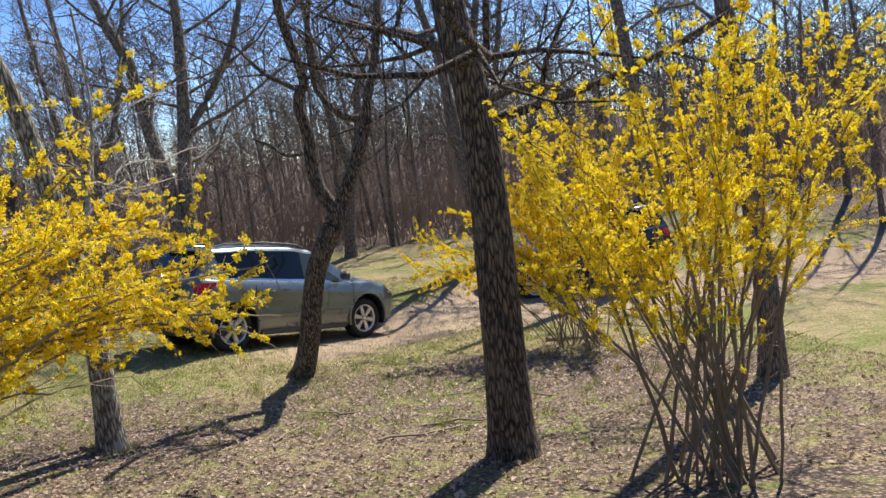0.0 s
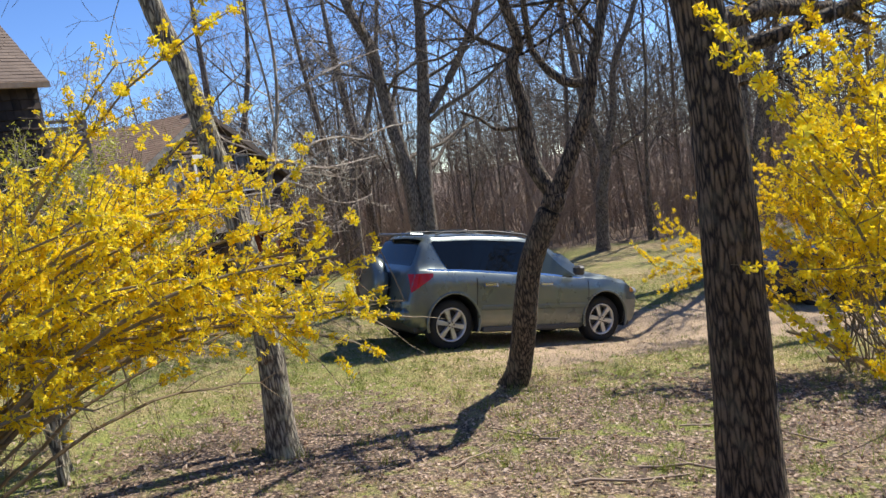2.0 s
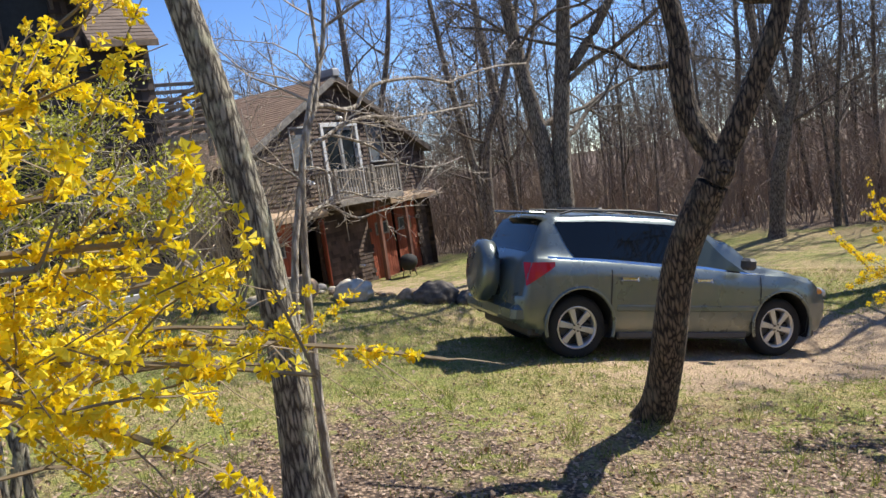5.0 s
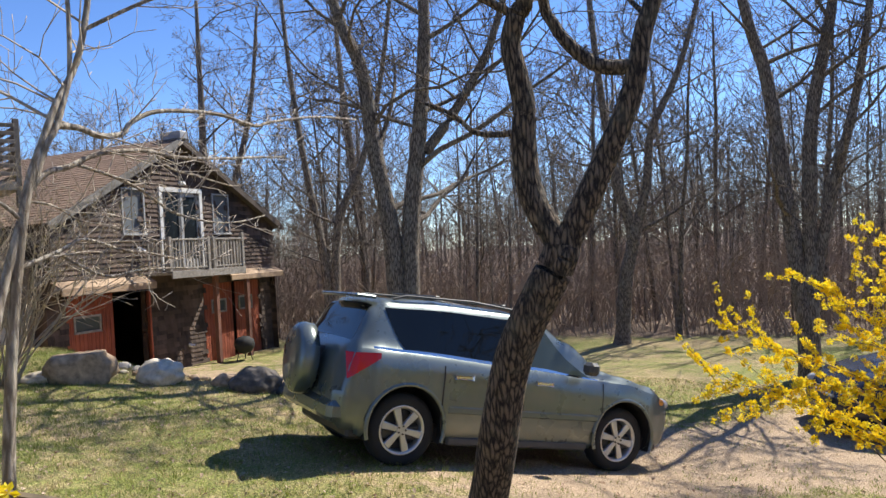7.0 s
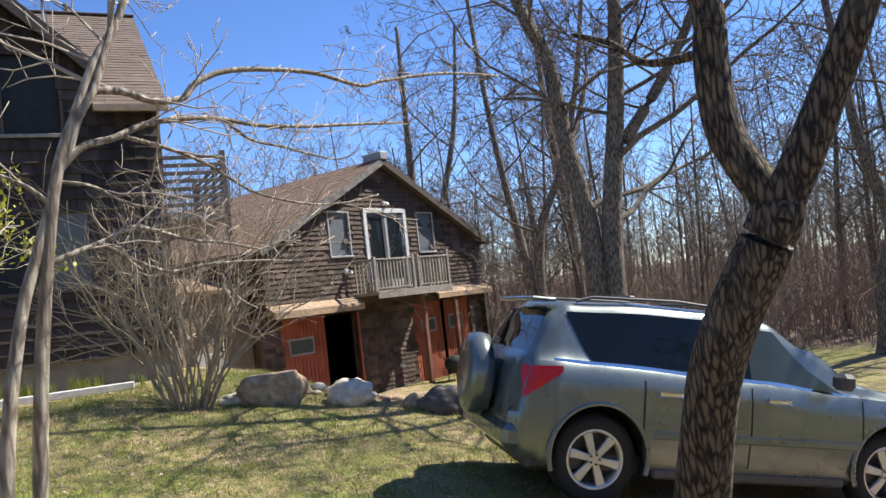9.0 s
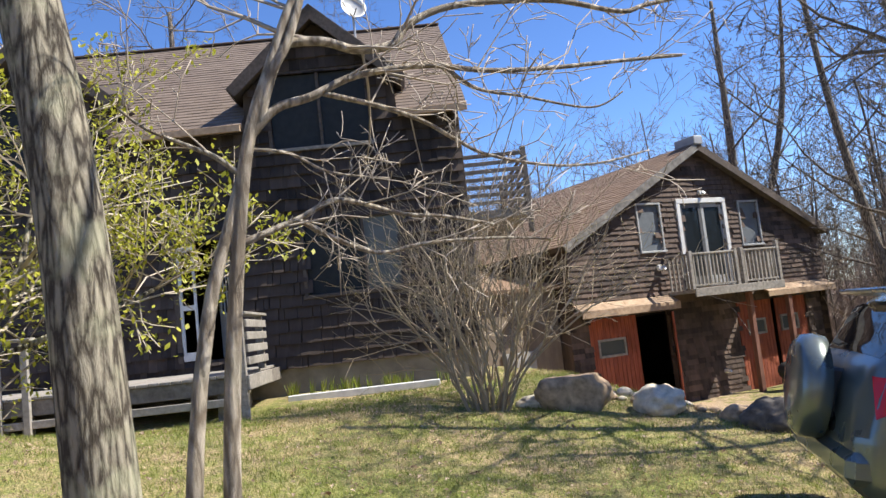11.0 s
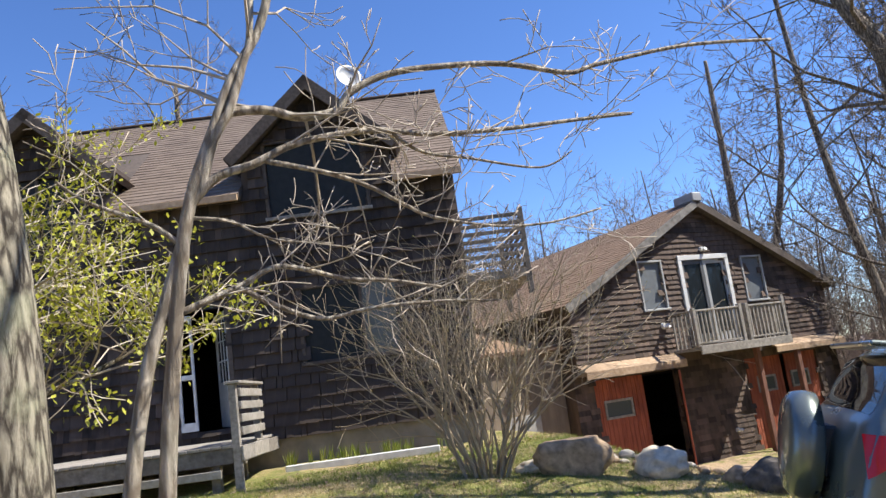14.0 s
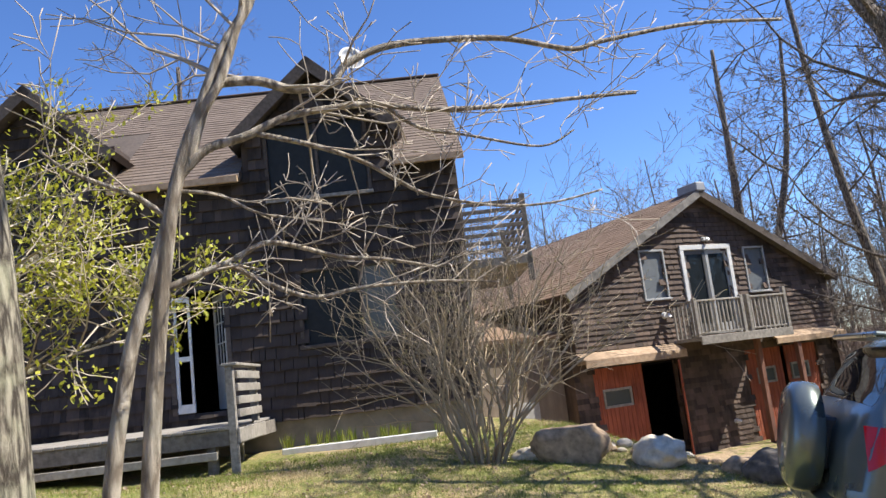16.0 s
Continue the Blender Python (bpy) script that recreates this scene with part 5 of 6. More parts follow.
ENDW = [(-2.06, 0.80), (-1.95, 0.93), (-1.65, 0.99), (-1.0, 1.0), (1.2, 1.0), (1.7, 0.965), (2.0, 0.86), (2.12, 0.74), (2.2, 0.62)]


def car_ring(x):
    top, belt, low, w = lut(x, TOPZ), lut(x, BELT), lut(x, LOWZ), lut(x, ENDW)
    belt = min(belt, top - 0.025)
    gl = max(0.0, min(1.0, (top - belt - 0.06) / 0.45))
    we, wb = (0.80 - 0.13 * gl) * w, 0.872 * w
    z = lambda k: belt + (top - 0.05 * gl - 0.02 - belt) * k
    y = lambda k: wb - 0.025 * gl + (we - wb + 0.025 * gl) * k
    hi = max(0.7, belt - 0.16)
    mid = [(0.905 * w - 0.005 * w * q, 0.66 + (hi - 0.66) * q) for q in (0.2, 0.4, 0.6, 0.8)]
    lo2 = 0.5 if low < 0.4 else low + 0.08
    return [(0.78 * w, low), (0.86 * w, low + 0.06), (0.885 * w, lo2), (0.895 * w, (lo2 + 0.66) / 2), (0.905 * w, 0.66), *mid, (0.90 * w, hi), (wb, belt),
            (y(0.0), z(0.02)), (y(0.35), z(0.35)), (y(0.7), z(0.7)), (y(1.0), z(1.0)), (we * 0.86, top - 0.016 * gl - 0.008), (we * 0.5, top - 0.003), (0, top)]


def paint_mat():
    m = Mat("car_paint", 0.28, 0.55)
    fleck = m.noise(900, 2)
    dust = m.noise(4, 5)
    c = m.mix(fleck, (0.14, 0.168, 0.158), (0.18, 0.207, 0.195))
    c = m.mix(m.ramp(dust, [(0.5, (0, 0, 0)), (0.8, (0.35, 0.35, 0.35))]), c, (0.30, 0.28, 0.24))
    m.color(c)
    m.rough(m.math("ADD", m.math("MULTIPLY", dust, 0.25), 0.17))
    m.b.inputs["Coat Weight"].default_value = 0.7
    m.b.inputs["Coat Roughness"].default_value = 0.06
    return m.m


M_PAINT = paint_mat()
M_PLASTIC = plain("grey_plastic", (0.075, 0.075, 0.075), 0.55)
M_TYRE = plain("tyre_rubber", (0.022, 0.022, 0.022), 0.85)
M_RIM = plain("alloy", (0.62, 0.62, 0.61), 0.32, 0.75, 0.05)
M_CARGLASS = glass_mat("tinted_car_glass", (0.006, 0.008, 0.009), 0.02)
M_CLEARGLASS = glass_mat("front_car_glass", (0.05, 0.065, 0.06), 0.02)
M_TAIL = plain("red_lens", (0.62, 0.008, 0.014), 0.12, 0, 0.05)
M_TAILW = plain("pale_lens", (0.55, 0.42, 0.40), 0.12)
M_LAMP = plain("clear_lens", (0.62, 0.62, 0.60), 0.08)
M_AMBER = plain("amber_lens", (0.75, 0.30, 0.04), 0.15)
M_CHROME = plain("chrome", (0.7, 0.7, 0.7), 0.15, 1.0, 0.02)


def lathe(profile, seg=36):
    v, f = [], []
    n = len(profile)
    for s in range(seg):
        a = 2 * math.pi * s / seg
        v.extend((r * math.cos(a), y, r * math.sin(a)) for r, y in profile)
    for s in range(seg):
        t = (s + 1) % seg
        for i in range(n - 1):
            f.append((s * n + i, s * n + i + 1, t * n + i + 1, t * n + i))
    return v, f


def wheel(parent, x, side, z=0.36, y=0.70):
    """A wheel whose outer face looks to the given side."""
    w = thing("wheel", pose(0, 0, 0), "", "")
    w.parent = parent
    w.matrix_local = pose(x, side * y, z, 0, 0, 0 if side < 0 else 180)
    v, f = lathe([(0.235, 0.10), (0.29, 0.115), (0.335, 0.105), (0.356, 0.07), (0.36, 0.0), (0.356, -0.07), (0.335, -0.105), (0.29, -0.118), (0.235, -0.10)])
    make("tyre", v, f, M_TYRE, w, smooth=True)
    v, f = lathe([(0.238, 0.10), (0.205, 0.06), (0.205, -0.07), (0.222, -0.098), (0.240, -0.104), (0.243, -0.098)])
    rim = make("rim", v, f, M_RIM, w, smooth=True)
    v, f = lathe([(0.21, 0.02), (0.001, 0.02)])
    make("brake", v, f, M_DARKMETAL, rim, smooth=True)
    bm = bmesh.new()
    for k in range(6):
        m = Matrix.Rotation(k * math.pi / 3 + 0.2, 4, "Y")
        vs = box_into(bm, 0.03, 0.215, -0.092, -0.05, -0.026, 0.026, 0.006)
        for q in vs:
            if q.co.x > 0.15:
                q.co.z *= 1.5
        bmesh.ops.transform(bm, matrix=m, verts=vs)
    bmesh.ops.create_cone(bm, cap_ends=True, segments=18, radius1=0.062, radius2=0.055, depth=0.05, matrix=Matrix.Translation((0, -0.075, 0)) @ Matrix.Rotation(radians(90), 4, "X"))
    part("spokes", bm, M_RIM, rim)
    for k in range(5):
        a = k * 2 * math.pi / 5
        bm = bmesh.new()
        bmesh.ops.create_cone(bm, cap_ends=True, segments=6, radius1=0.011, radius2=0.009, depth=0.02, matrix=Matrix.Translation((0.04 * math.cos(a), -0.104, 0.04 * math.sin(a))) @ Matrix.Rotation(radians(90), 4, "X"))
        part("wheel_nut", bm, M_DARKMETAL, rim)
    return w


M_DARKMETAL = plain("dark_metal", (0.09, 0.085, 0.08), 0.5, 0.6)


def side_patch(name, xa, xb, ka, kb, side, mat, parent, lift=0.006, na=14, nb=6, label="", skew=None):
    """A patch that follows the car's flank: xa and xb give the ends along the car at a share k of its height."""
    v, f = [], []
    for j in range(nb + 1):
        k = ka + (kb - ka) * j / nb
        for i in range(na + 1):
            x = xa(k) + (xb(k) - xa(k)) * i / na
            ring = car_ring(x)
            q = k * 3 + 11
            i0 = min(13, int(q))
            t = q - i0
            yy = ring[i0][0] + (ring[i0 + 1][0] - ring[i0][0]) * t
            zz = ring[i0][1] + (ring[i0 + 1][1] - ring[i0][1]) * t
            v.append((x, side * (yy + lift), zz + lift * 0.25))
    for j in range(nb):
        for i in range(na):
            q = (j * (na + 1) + i, j * (na + 1) + i + 1, (j + 1) * (na + 1) + i + 1, (j + 1) * (na + 1) + i)
            f.append(q if side < 0 else q[::-1])
    return make(name, v, f, mat, parent, label, smooth=True)


def top_patch(name, x0, x1, share, mat, parent, lift=0.006, label=""):
    v, f, na, nb = [], [], 12, 8
    for j in range(nb + 1):
        x = x0 + (x1 - x0) * j / nb
        r = car_ring(x)
        for i in range(na + 1):
            s = -1 + 2 * i / na
            yy = abs(s) * share * r[14][0]
            zs = [(p[0], p[1]) for p in r[14:]][::-1]
            z = zs[-1][1]
            for (a, za), (b, zb) in zip(zs, zs[1:]):
                if yy <= b:
                    z = za + (zb - za) * (yy - a) / max(1e-6, b - a)
                    break
            v.append((x, math.copysign(yy, s), z + lift))
    for j in range(nb):
        for i in range(na):
            f.append((j * (na + 1) + i, (j + 1) * (na + 1) + i, (j + 1) * (na + 1) + i + 1, j * (na + 1) + i + 1))
    return make(name, v, f, mat, parent, label, smooth=True)


def build_car(name, m, paint, label, spare=True, group=""):
    car = thing(name, m, label, "car", group)
    AX, AR = (-1.33, 1.33), 0.405
    xs = sorted({round(-2.06 + 4.26 * i / 120, 4) for i in range(121)})
    rings = [car_ring(x) for x in xs]
    nr = len(rings[0])
    v, f = [], []
    for x, r in zip(xs, rings):
        v.extend((x, -y, z) for y, z in r)
        v.extend((x, y, z) for y, z in r[:-1][::-1])
    n = 2 * nr - 1
    def inarch(p):
        return any(math.hypot(p[0] - a, p[2] - 0.40) < AR for a in AX) and p[2] < 0.85
    for i in range(len(xs) - 1):
        for k in range(n - 1):
            q = (i * n + k, i * n + k + 1, (i + 1) * n + k + 1, (i + 1) * n + k)
            c = [sum(v[j][a] for j in q) / 4 for a in range(3)]
            if abs(c[1]) > 0.6 and inarch(c):
                continue
            f.append(q)
    f.append(tuple(range(n))[::-1])
    f.append(tuple(range((len(xs) - 1) * n, len(xs) * n)))
    # pull the cut edge of each wheel arch onto its circle
    used = {}
    for q in f:
        for a, b in zip(q, q[1:] + q[:1]):
            e = (min(a, b), max(a, b))
            used[e] = used.get(e, 0) + 1
    for e, c in used.items():
        if c == 1:
            for j in e:
                x, y, z = v[j]
                for a in AX:
                    d = math.hypot(x - a, z - 0.40)
                    if abs(d - AR) < 0.13 and abs(y) > 0.6 and z > 0.3:
                        v[j] = (a + (x - a) * AR / d, y, 0.40 + (z - 0.40) * AR / d)
    make("body", v, f, paint, car, smooth=True)
    boxpart("underbody", -1.88, 1.95, -0.74, 0.74, 0.24, 0.42, M_DARKMETAL, car, bevel=0.03)
    for a in AX:
        for s in (-1, 1):
            vv, ff = [], []
            for i in range(25):
                t = math.pi * (-0.12 + 1.24 * i / 24)
                c, sn = math.cos(t), math.sin(t)
                vv.extend([(a + (AR + 0.02) * c, s * 0.50, 0.40 + (AR + 0.02) * sn), (a + (AR + 0.004) * c, s * 0.87, 0.40 + (AR + 0.004) * sn), (a, s * 0.50, 0.42)])
            for i in range(24):
                ff.append((3 * i, 3 * i + 1, 3 * i + 4, 3 * i + 3))
                ff.append((3 * i + 2, 3 * i, 3 * i + 3))
            make("wheel_well", vv, ff, M_TYRE, car)
            vv, ff = [], []
            for i in range(29):
                t = math.pi * (-0.10 + 1.2 * i / 28)
                for rr, yy in ((AR - 0.010, 0.880), (AR - 0.004, 0.908), (AR + 0.018, 0.907), (AR + 0.03, 0.893)):
                    vv.append((a + rr * math.cos(t), s * yy, 0.40 + rr * math.sin(t)))
            for i in range(28):
                for k in range(3):
                    ff.append((4 * i + k, 4 * i + k + 1, 4 * i + 5 + k, 4 * i + 4 + k))
            make("fender_lip", vv, ff, paint, car, smooth=True)
            wheel(car, a, s)
    for s in (-1, 1):
        side_patch("rear_quarter_window", lambda k: -1.33 - 0.30 * k ** 0.55, lambda k: -1.03, 0.07, 0.93, s, M_CARGLASS, car)
        side_patch("rear_door_window", lambda k: -0.97, lambda k: -0.10, 0.06, 0.93, s, M_CARGLASS, car)
        side_patch("front_door_window", lambda k: -0.02, lambda k: 0.86 - 0.66 * k, 0.06, 0.93, s, M_CLEARGLASS, car)
        side_patch("pillar", lambda k: -1.04, lambda k: -0.96, 0.06, 0.93, s, M_CARGLASS, car, 0.005, 2)
        side_patch("pillar", lambda k: -0.11, lambda k: -0.01, 0.06, 0.93, s, M_CARGLASS, car, 0.005, 2)
        side_patch("belt_trim", lambda k: -1.74, lambda k: 0.92, 0.0, 0.06, s, M_CHROME, car, 0.008, 30, 1)
        # door seams, handles, mouldings, mirror, lamps
        for x0, x1 in ((-0.985, -0.97), (-0.04, -0.028), (0.985, 0.997)):
            vv = []
            for z in np.linspace(0.36, 1.02, 14):
                off = 0.14 * max(0, (0.62 - z)) if x0 < -0.9 else 0
                for x in (x0 + off, x1 + off):
                    r = car_ring(x)
                    y = 0.9
                    for (ya, za), (yb, zb) in zip(r, r[1:]):
                        if za <= z <= zb:
                            y = ya + (yb - ya) * (z - za) / max(1e-6, zb - za)
                            break
                    vv.append((x, s * (y + 0.003), z))
            make("door_seam", vv, [(2 * i, 2 * i + 1, 2 * i + 3, 2 * i + 2) for i in range(13)], M_TYRE, car)
        for x in (-0.86, 0.10):
            bm = bmesh.new()
            box_into(bm, x, x + 0.2, s * 0.895 - 0.02, s * 0.895 + 0.035 * s + 0.012, 0.905, 0.94, 0.012)
            part("door_handle", bm, M_CHROME, car, "bright door handle")
        bm = bmesh.new()
        box_into(bm, -0.9, 0.95, s * 0.897 - 0.012, s * 0.897 + 0.012, 0.56, 0.63, 0.01)
        part("side_moulding", bm, paint, car)
        bm = bmesh.new()
        box_into(bm, -0.86, 0.86, s * 0.84 - 0.03, s * 0.84 + 0.03, 0.24, 0.33, 0.02)
        part("sill", bm, M_PLASTIC, car)
        bm = bmesh.new()
        box_into(bm, 0.66, 0.80, min(s * 0.90, s * 1.07), max(s * 0.90, s * 1.07), 1.06, 1.20, 0.035)
        part("mirror", bm, M_PLASTIC if s < 0 else paint, car, "dark wing mirror")
        # tail lamp wraps the rear corner
        vv, ff = [], []
        for i in range(9):
            x = -1.97 + 0.30 * i / 8
            r = car_ring(x)
            z0, z1 = 0.82 + 0.22 * (i / 8), 1.07 + 0.02 * (i / 8)
            for z in (z0, (z0 + z1) / 2, z1):
                y = 0.88
                for (ya, za), (yb, zb) in zip(r, r[1:]):
                    if za <= z <= zb:
                        y = ya + (yb - ya) * (z - za) / max(1e-6, zb - za)
                        break
                vv.append((x, s * (y + 0.012), z))
        for i in range(8):
            for k in range(2):
                ff.append((3 * i + k, 3 * i + k + 1, 3 * i + 4 + k, 3 * i + 3 + k))
        make("tail_lamp", vv, ff, M_TAIL, car, "red tail lamp", smooth=True)
        bm = bmesh.new()
        bmesh.ops.create_uvsphere(bm, u_segments=14, v_segments=8, radius=1, matrix=Matrix.Translation((1.98, s * 0.63, 0.78)) @ Matrix.Diagonal((0.17, 0.12, 0.075, 1)))
        part("headlamp", bm, M_LAMP, car, "clear headlamp", smooth=True)
        bm = bmesh.new()
        bmesh.ops.create_uvsphere(bm, u_segments=12, v_segments=8, radius=1, matrix=Matrix.Translation((1.90, s * 0.735, 0.80)) @ Matrix.Diagonal((0.11, 0.05, 0.055, 1)))
        part("indicator", bm, M_AMBER, car, "amber indicator lens", smooth=True)
        # roof rail
        tb = Tubes()
        tb.limb([Vector((x, s * 0.585, lut(x, TOPZ) + h)) for x, h in ((-1.5, -0.01), (-1.36, 0.03), (-0.6, 0.036), (0.0, 0.028), (0.14, -0.015))], [0.014] * 5, 6)
        make("roof_rail", tb.v, tb.f, M_PLASTIC, car, smooth=True)
        bm = bmesh.new()
        box_into(bm, -2.075, -2.03, s * 0.55 - 0.07, s * 0.55 + 0.07, 0.47, 0.52, 0.01)
        part("reflector", bm, M_TAIL, car)
    for x in (-1.0, -0.2):
        bm = bmesh.new()
        z = lut(x, TOPZ)
        box_into(bm, x - 0.03, x + 0.03, -0.575, 0.575, z + 0.032, z + 0.054, 0.01)
        part("cross_bar", bm, M_PLASTIC, car)
    top_patch("windscreen", 0.27, 0.98, 0.90, M_CLEARGLASS, car)
    top_patch("rear_window", -1.915, -1.715, 0.88, M_CARGLASS, car)
    bm = bmesh.new()
    box_into(bm, -1.88, -1.66, -0.56, 0.56, 1.60, 1.635, 0.012)
    part("rear_spoiler", bm, paint, car)
    bm = bmesh.new()
    box_into(bm, -2.11, -1.85, -0.80, 0.80, 0.40, 0.60, 0.05)
    part("rear_bumper", bm, paint, car)
    bm = bmesh.new()
    box_into(bm, 2.10, 2.215, -0.42, 0.42, 0.60, 0.70, 0.02)
    part("grille", bm, M_PLASTIC, car)
    bm = bmesh.new()
    box_into(bm, 2.0, 2.20, -0.52, 0.52, 0.36, 0.46, 0.03)
    part("air_intake", bm, M_TYRE, car)
    if spare:
        sp = thing("spare_wheel", pose(-2.17, 0.05, 0.92), "", "")
        sp.parent = car
        tagged(sp, "spare wheel in a painted hard cover")
        v, f = lathe([(0.001, -0.125), (0.20, -0.12), (0.31, -0.105), (0.355, -0.07), (0.37, 0.0), (0.36, 0.08), (0.30, 0.10), (0.001, 0.10)], 40)
        o = make("cover", v, f, paint, sp, smooth=True)
        o.matrix_local = pose(0, 0, 0, 0, 0, -90)
        bm = bmesh.new()
        box_into(bm, 0.08, 0.2, -0.2, 0.2, -0.2, 0.15, 0.02)
        part("bracket", bm, M_PLASTIC, sp)
    bm = bmesh.new()
    box_into(bm, -2.09, -2.055, 0.45, 0.75, 0.62, 0.75, 0.006)
    part("number_plate", bm, M_GREY_TRIM, car)
    tb = Tubes()
    tb.limb([Vector((-0.05, 0.3, 1.655)), Vector((-0.2, 0.3, 1.72))], [0.006, 0.003], 5)
    make("aerial", tb.v, tb.f, M_TYRE, car)
    # seats behind the glass
    return car


_mid = (CAR_REAR + CAR_FRONT) / 2 - CAR_R * 0.81 - CAR_U * 0.36
CAR_M = Matrix(((CAR_F.x, -CAR_R.x, CAR_U.x, _mid.x), (CAR_F.y, -CAR_R.y, CAR_U.y, _mid.y), (CAR_F.z, -CAR_R.z, CAR_U.z, _mid.z), (0, 0, 0, 1)))
build_car("car", CAR_M, M_PAINT, "silver-green compact SUV with a covered spare wheel")
M_PAINT_DARK = plain("dark_paint", (0.06, 0.06, 0.07), 0.25, 0.4, 0.1)
_g = ground_z(3.2, 18.2)
build_car("car", pose(3.2, 18.0, _g - 0.02, 0, 0, -168), M_PAINT_DARK, "dark parked car half hidden by yellow forsythia", spare=False)

# ---- shrubs without blossom ----
def bare_bush():
    """The wide multi-stemmed bare shrub before the house."""
    rng = random.Random(61)
    bush = thing("bare_shrub", pose(0, 0, 0), "wide bare many-stemmed shrub with pale twigs before the house", "shrub")
    style = dict(kink=0.15, up=0.02, spread=0.55, kids=[3, 4, 5], seg=0.2, rmin=0.0026, sides=5)
    tb = Tubes()
    side = Vector((0.57, 0.82, 0))
    for k in range(44):
        a = rng.uniform(-1, 1)
        b = rng.uniform(-0.5, 0.5)
        base = Vector((-9.2, 13.0, 0)) + side * a * 0.26 + Vector((0.82, -0.57, 0)) * b * 0.4
        base.z = ground_z(base.x, base.y) - 0.04
        d = side * a * 0.5 + Vector((0.82, -0.57, 0)) * b * 0.5 + Vector((0, 0, 1))
        grow(tb, rng, base, d, rng.uniform(2.2, 3.1), rng.uniform(0.012, 0.022), 2, style)
    tagged(make("branchwork", tb.v, tb.f, M_TWIG_TAN, bush), kind="stuff")
    bv, bf = [], []
    for _ in range(2600):
        q = tb.v[rng.randrange(len(tb.v))]
        if q.z > 0.9 and rng.random() < 0.8:
            add_leaf(bv, bf, q, rng, 0.014, 0.03)
    tagged(make("buds", bv, bf, M_BUD, bush, "small swelling yellow-green buds"), kind="stuff")


def add_leaf(v, f, p, rng, lo, hi):
    d = rvec(rng).normalized()
    s = d.cross(Vector((0.2, 0.3, 0.9))).normalized()
    L = rng.uniform(lo, hi)
    k = len(v)
    v.extend([p, p + d * L * 0.5 + s * L * 0.28, p + d * L, p + d * L * 0.5 - s * L * 0.28])
    f.append((k, k + 1, k + 2, k + 3))


def leafy(name, a, b):
    m = Mat(name, 0.55)
    c = m.mix(m.island(), a, b)
    m.color(c)
    tr = m.t.nodes.new("ShaderNodeBsdfTranslucent")
    m.link(c, tr.inputs[0])
    mx = m.t.nodes.new("ShaderNodeMixShader")
    mx.inputs[0].default_value = 0.4
    m.link(m.b.outputs[0], mx.inputs[1])
    m.link(tr.outputs[0], mx.inputs[2])
    m.link(mx.outputs[0], m.t.nodes["Material Output"].inputs[0])
    return m.m


M_BUD = leafy("bud_green", (0.20, 0.19, 0.04), (0.42, 0.38, 0.10))
M_LEAF = leafy("young_leaf", (0.23, 0.25, 0.015), (0.50, 0.48, 0.06))
M_BLADE = leafy("grass_blade", (0.10, 0.15, 0.018), (0.34, 0.36, 0.075))
M_STRAW = leafy("straw_blade", (0.32, 0.24, 0.11), (0.66, 0.53, 0.29))
M_DEADLEAF = leafy("dead_leaf", (0.16, 0.09, 0.052), (0.70, 0.53, 0.39))
M_TWIG_TAN = plain("tan_twig", (0.42, 0.33, 0.22), 0.8)
bare_bush()


def leafing_shrub():
    """The shrub in young leaf beside the leaning tree, with thick forked limbs."""
    rng = random.Random(71)
    bush = thing("leafing_shrub", pose(0, 0, 0), "tall shrub with forked pale limbs and young green leaves", "shrub")
    tb, tw, tips = Tubes(), Tubes(), []
    g = ground_z(-4.75, 6.75) - 0.05
    limbs = [([(-4.7, 6.7, g), (-4.68, 6.72, 0.2), (-4.72, 6.8, 0.75), (-4.8, 6.95, 1.25), (-4.9, 7.1, 1.8)], 0.035),
             ([(-4.75, 6.75, g), (-4.7, 6.85, 0.1), (-4.72, 7.1, 0.55), (-4.75, 7.35, 0.85), (-4.8, 7.6, 1.3), (-4.9, 7.9, 1.6)], 0.035),
             ([(-4.75, 6.8, g), (-4.8, 6.7, 0.3), (-4.9, 6.5, 0.9), (-5.0, 6.3, 1.5), (-5.1, 6.2, 2.2)], 0.032),
             ([(-4.95, 7.0, g), (-5.0, 7.1, 0.3), (-5.1, 7.4, 0.9), (-5.15, 7.7, 1.4), (-5.2, 8.1, 1.8)], 0.030),
             ([(-4.95, 7.05, g), (-5.05, 6.95, 0.5), (-5.2, 6.8, 1.3), (-5.3, 6.8, 2.0), (-5.4, 6.8, 2.6)], 0.028),
             ([(-4.78, 7.4, 0.9), (-4.7, 7.7, 1.0), (-4.75, 8.1, 1.15), (-4.8, 8.4, 1.3)], 0.016),
             ([(-4.8, 7.6, 1.3), (-4.9, 7.7, 1.7), (-5.0, 7.8, 2.1)], 0.014)]
    st = dict(kink=0.2, up=0.02, spread=0.6, kids=[3, 3, 3], seg=0.2, rmin=0.0025)
    for pts, r in limbs:
        t, rr = trunk_path(tb, pts, r, r * 0.45, 8, 0.1)
        crown_on(tw, rng, t, rr, 15, 0.8, st, 2, 0.42, 0.25, 0.9, tips)
    make("stem", tb.v, tb.f, M_BARK_PALE, bush, smooth=True)
    tagged(make("branchwork", tw.v, tw.f, M_TWIG_PALE, bush), kind="stuff")
    lv, lf = [], []
    for p, d in tips:
        if p.y > 6.9 or rng.random() < 0.5:
            for _ in range(rng.choice((3, 4, 5))):
                add_leaf(lv, lf, p + rvec(rng) * 0.03, rng, 0.02, 0.042)
    tagged(make("foliage", lv, lf, M_LEAF, bush, "young yellow-green leaves"), kind="stuff")


leafing_shrub()


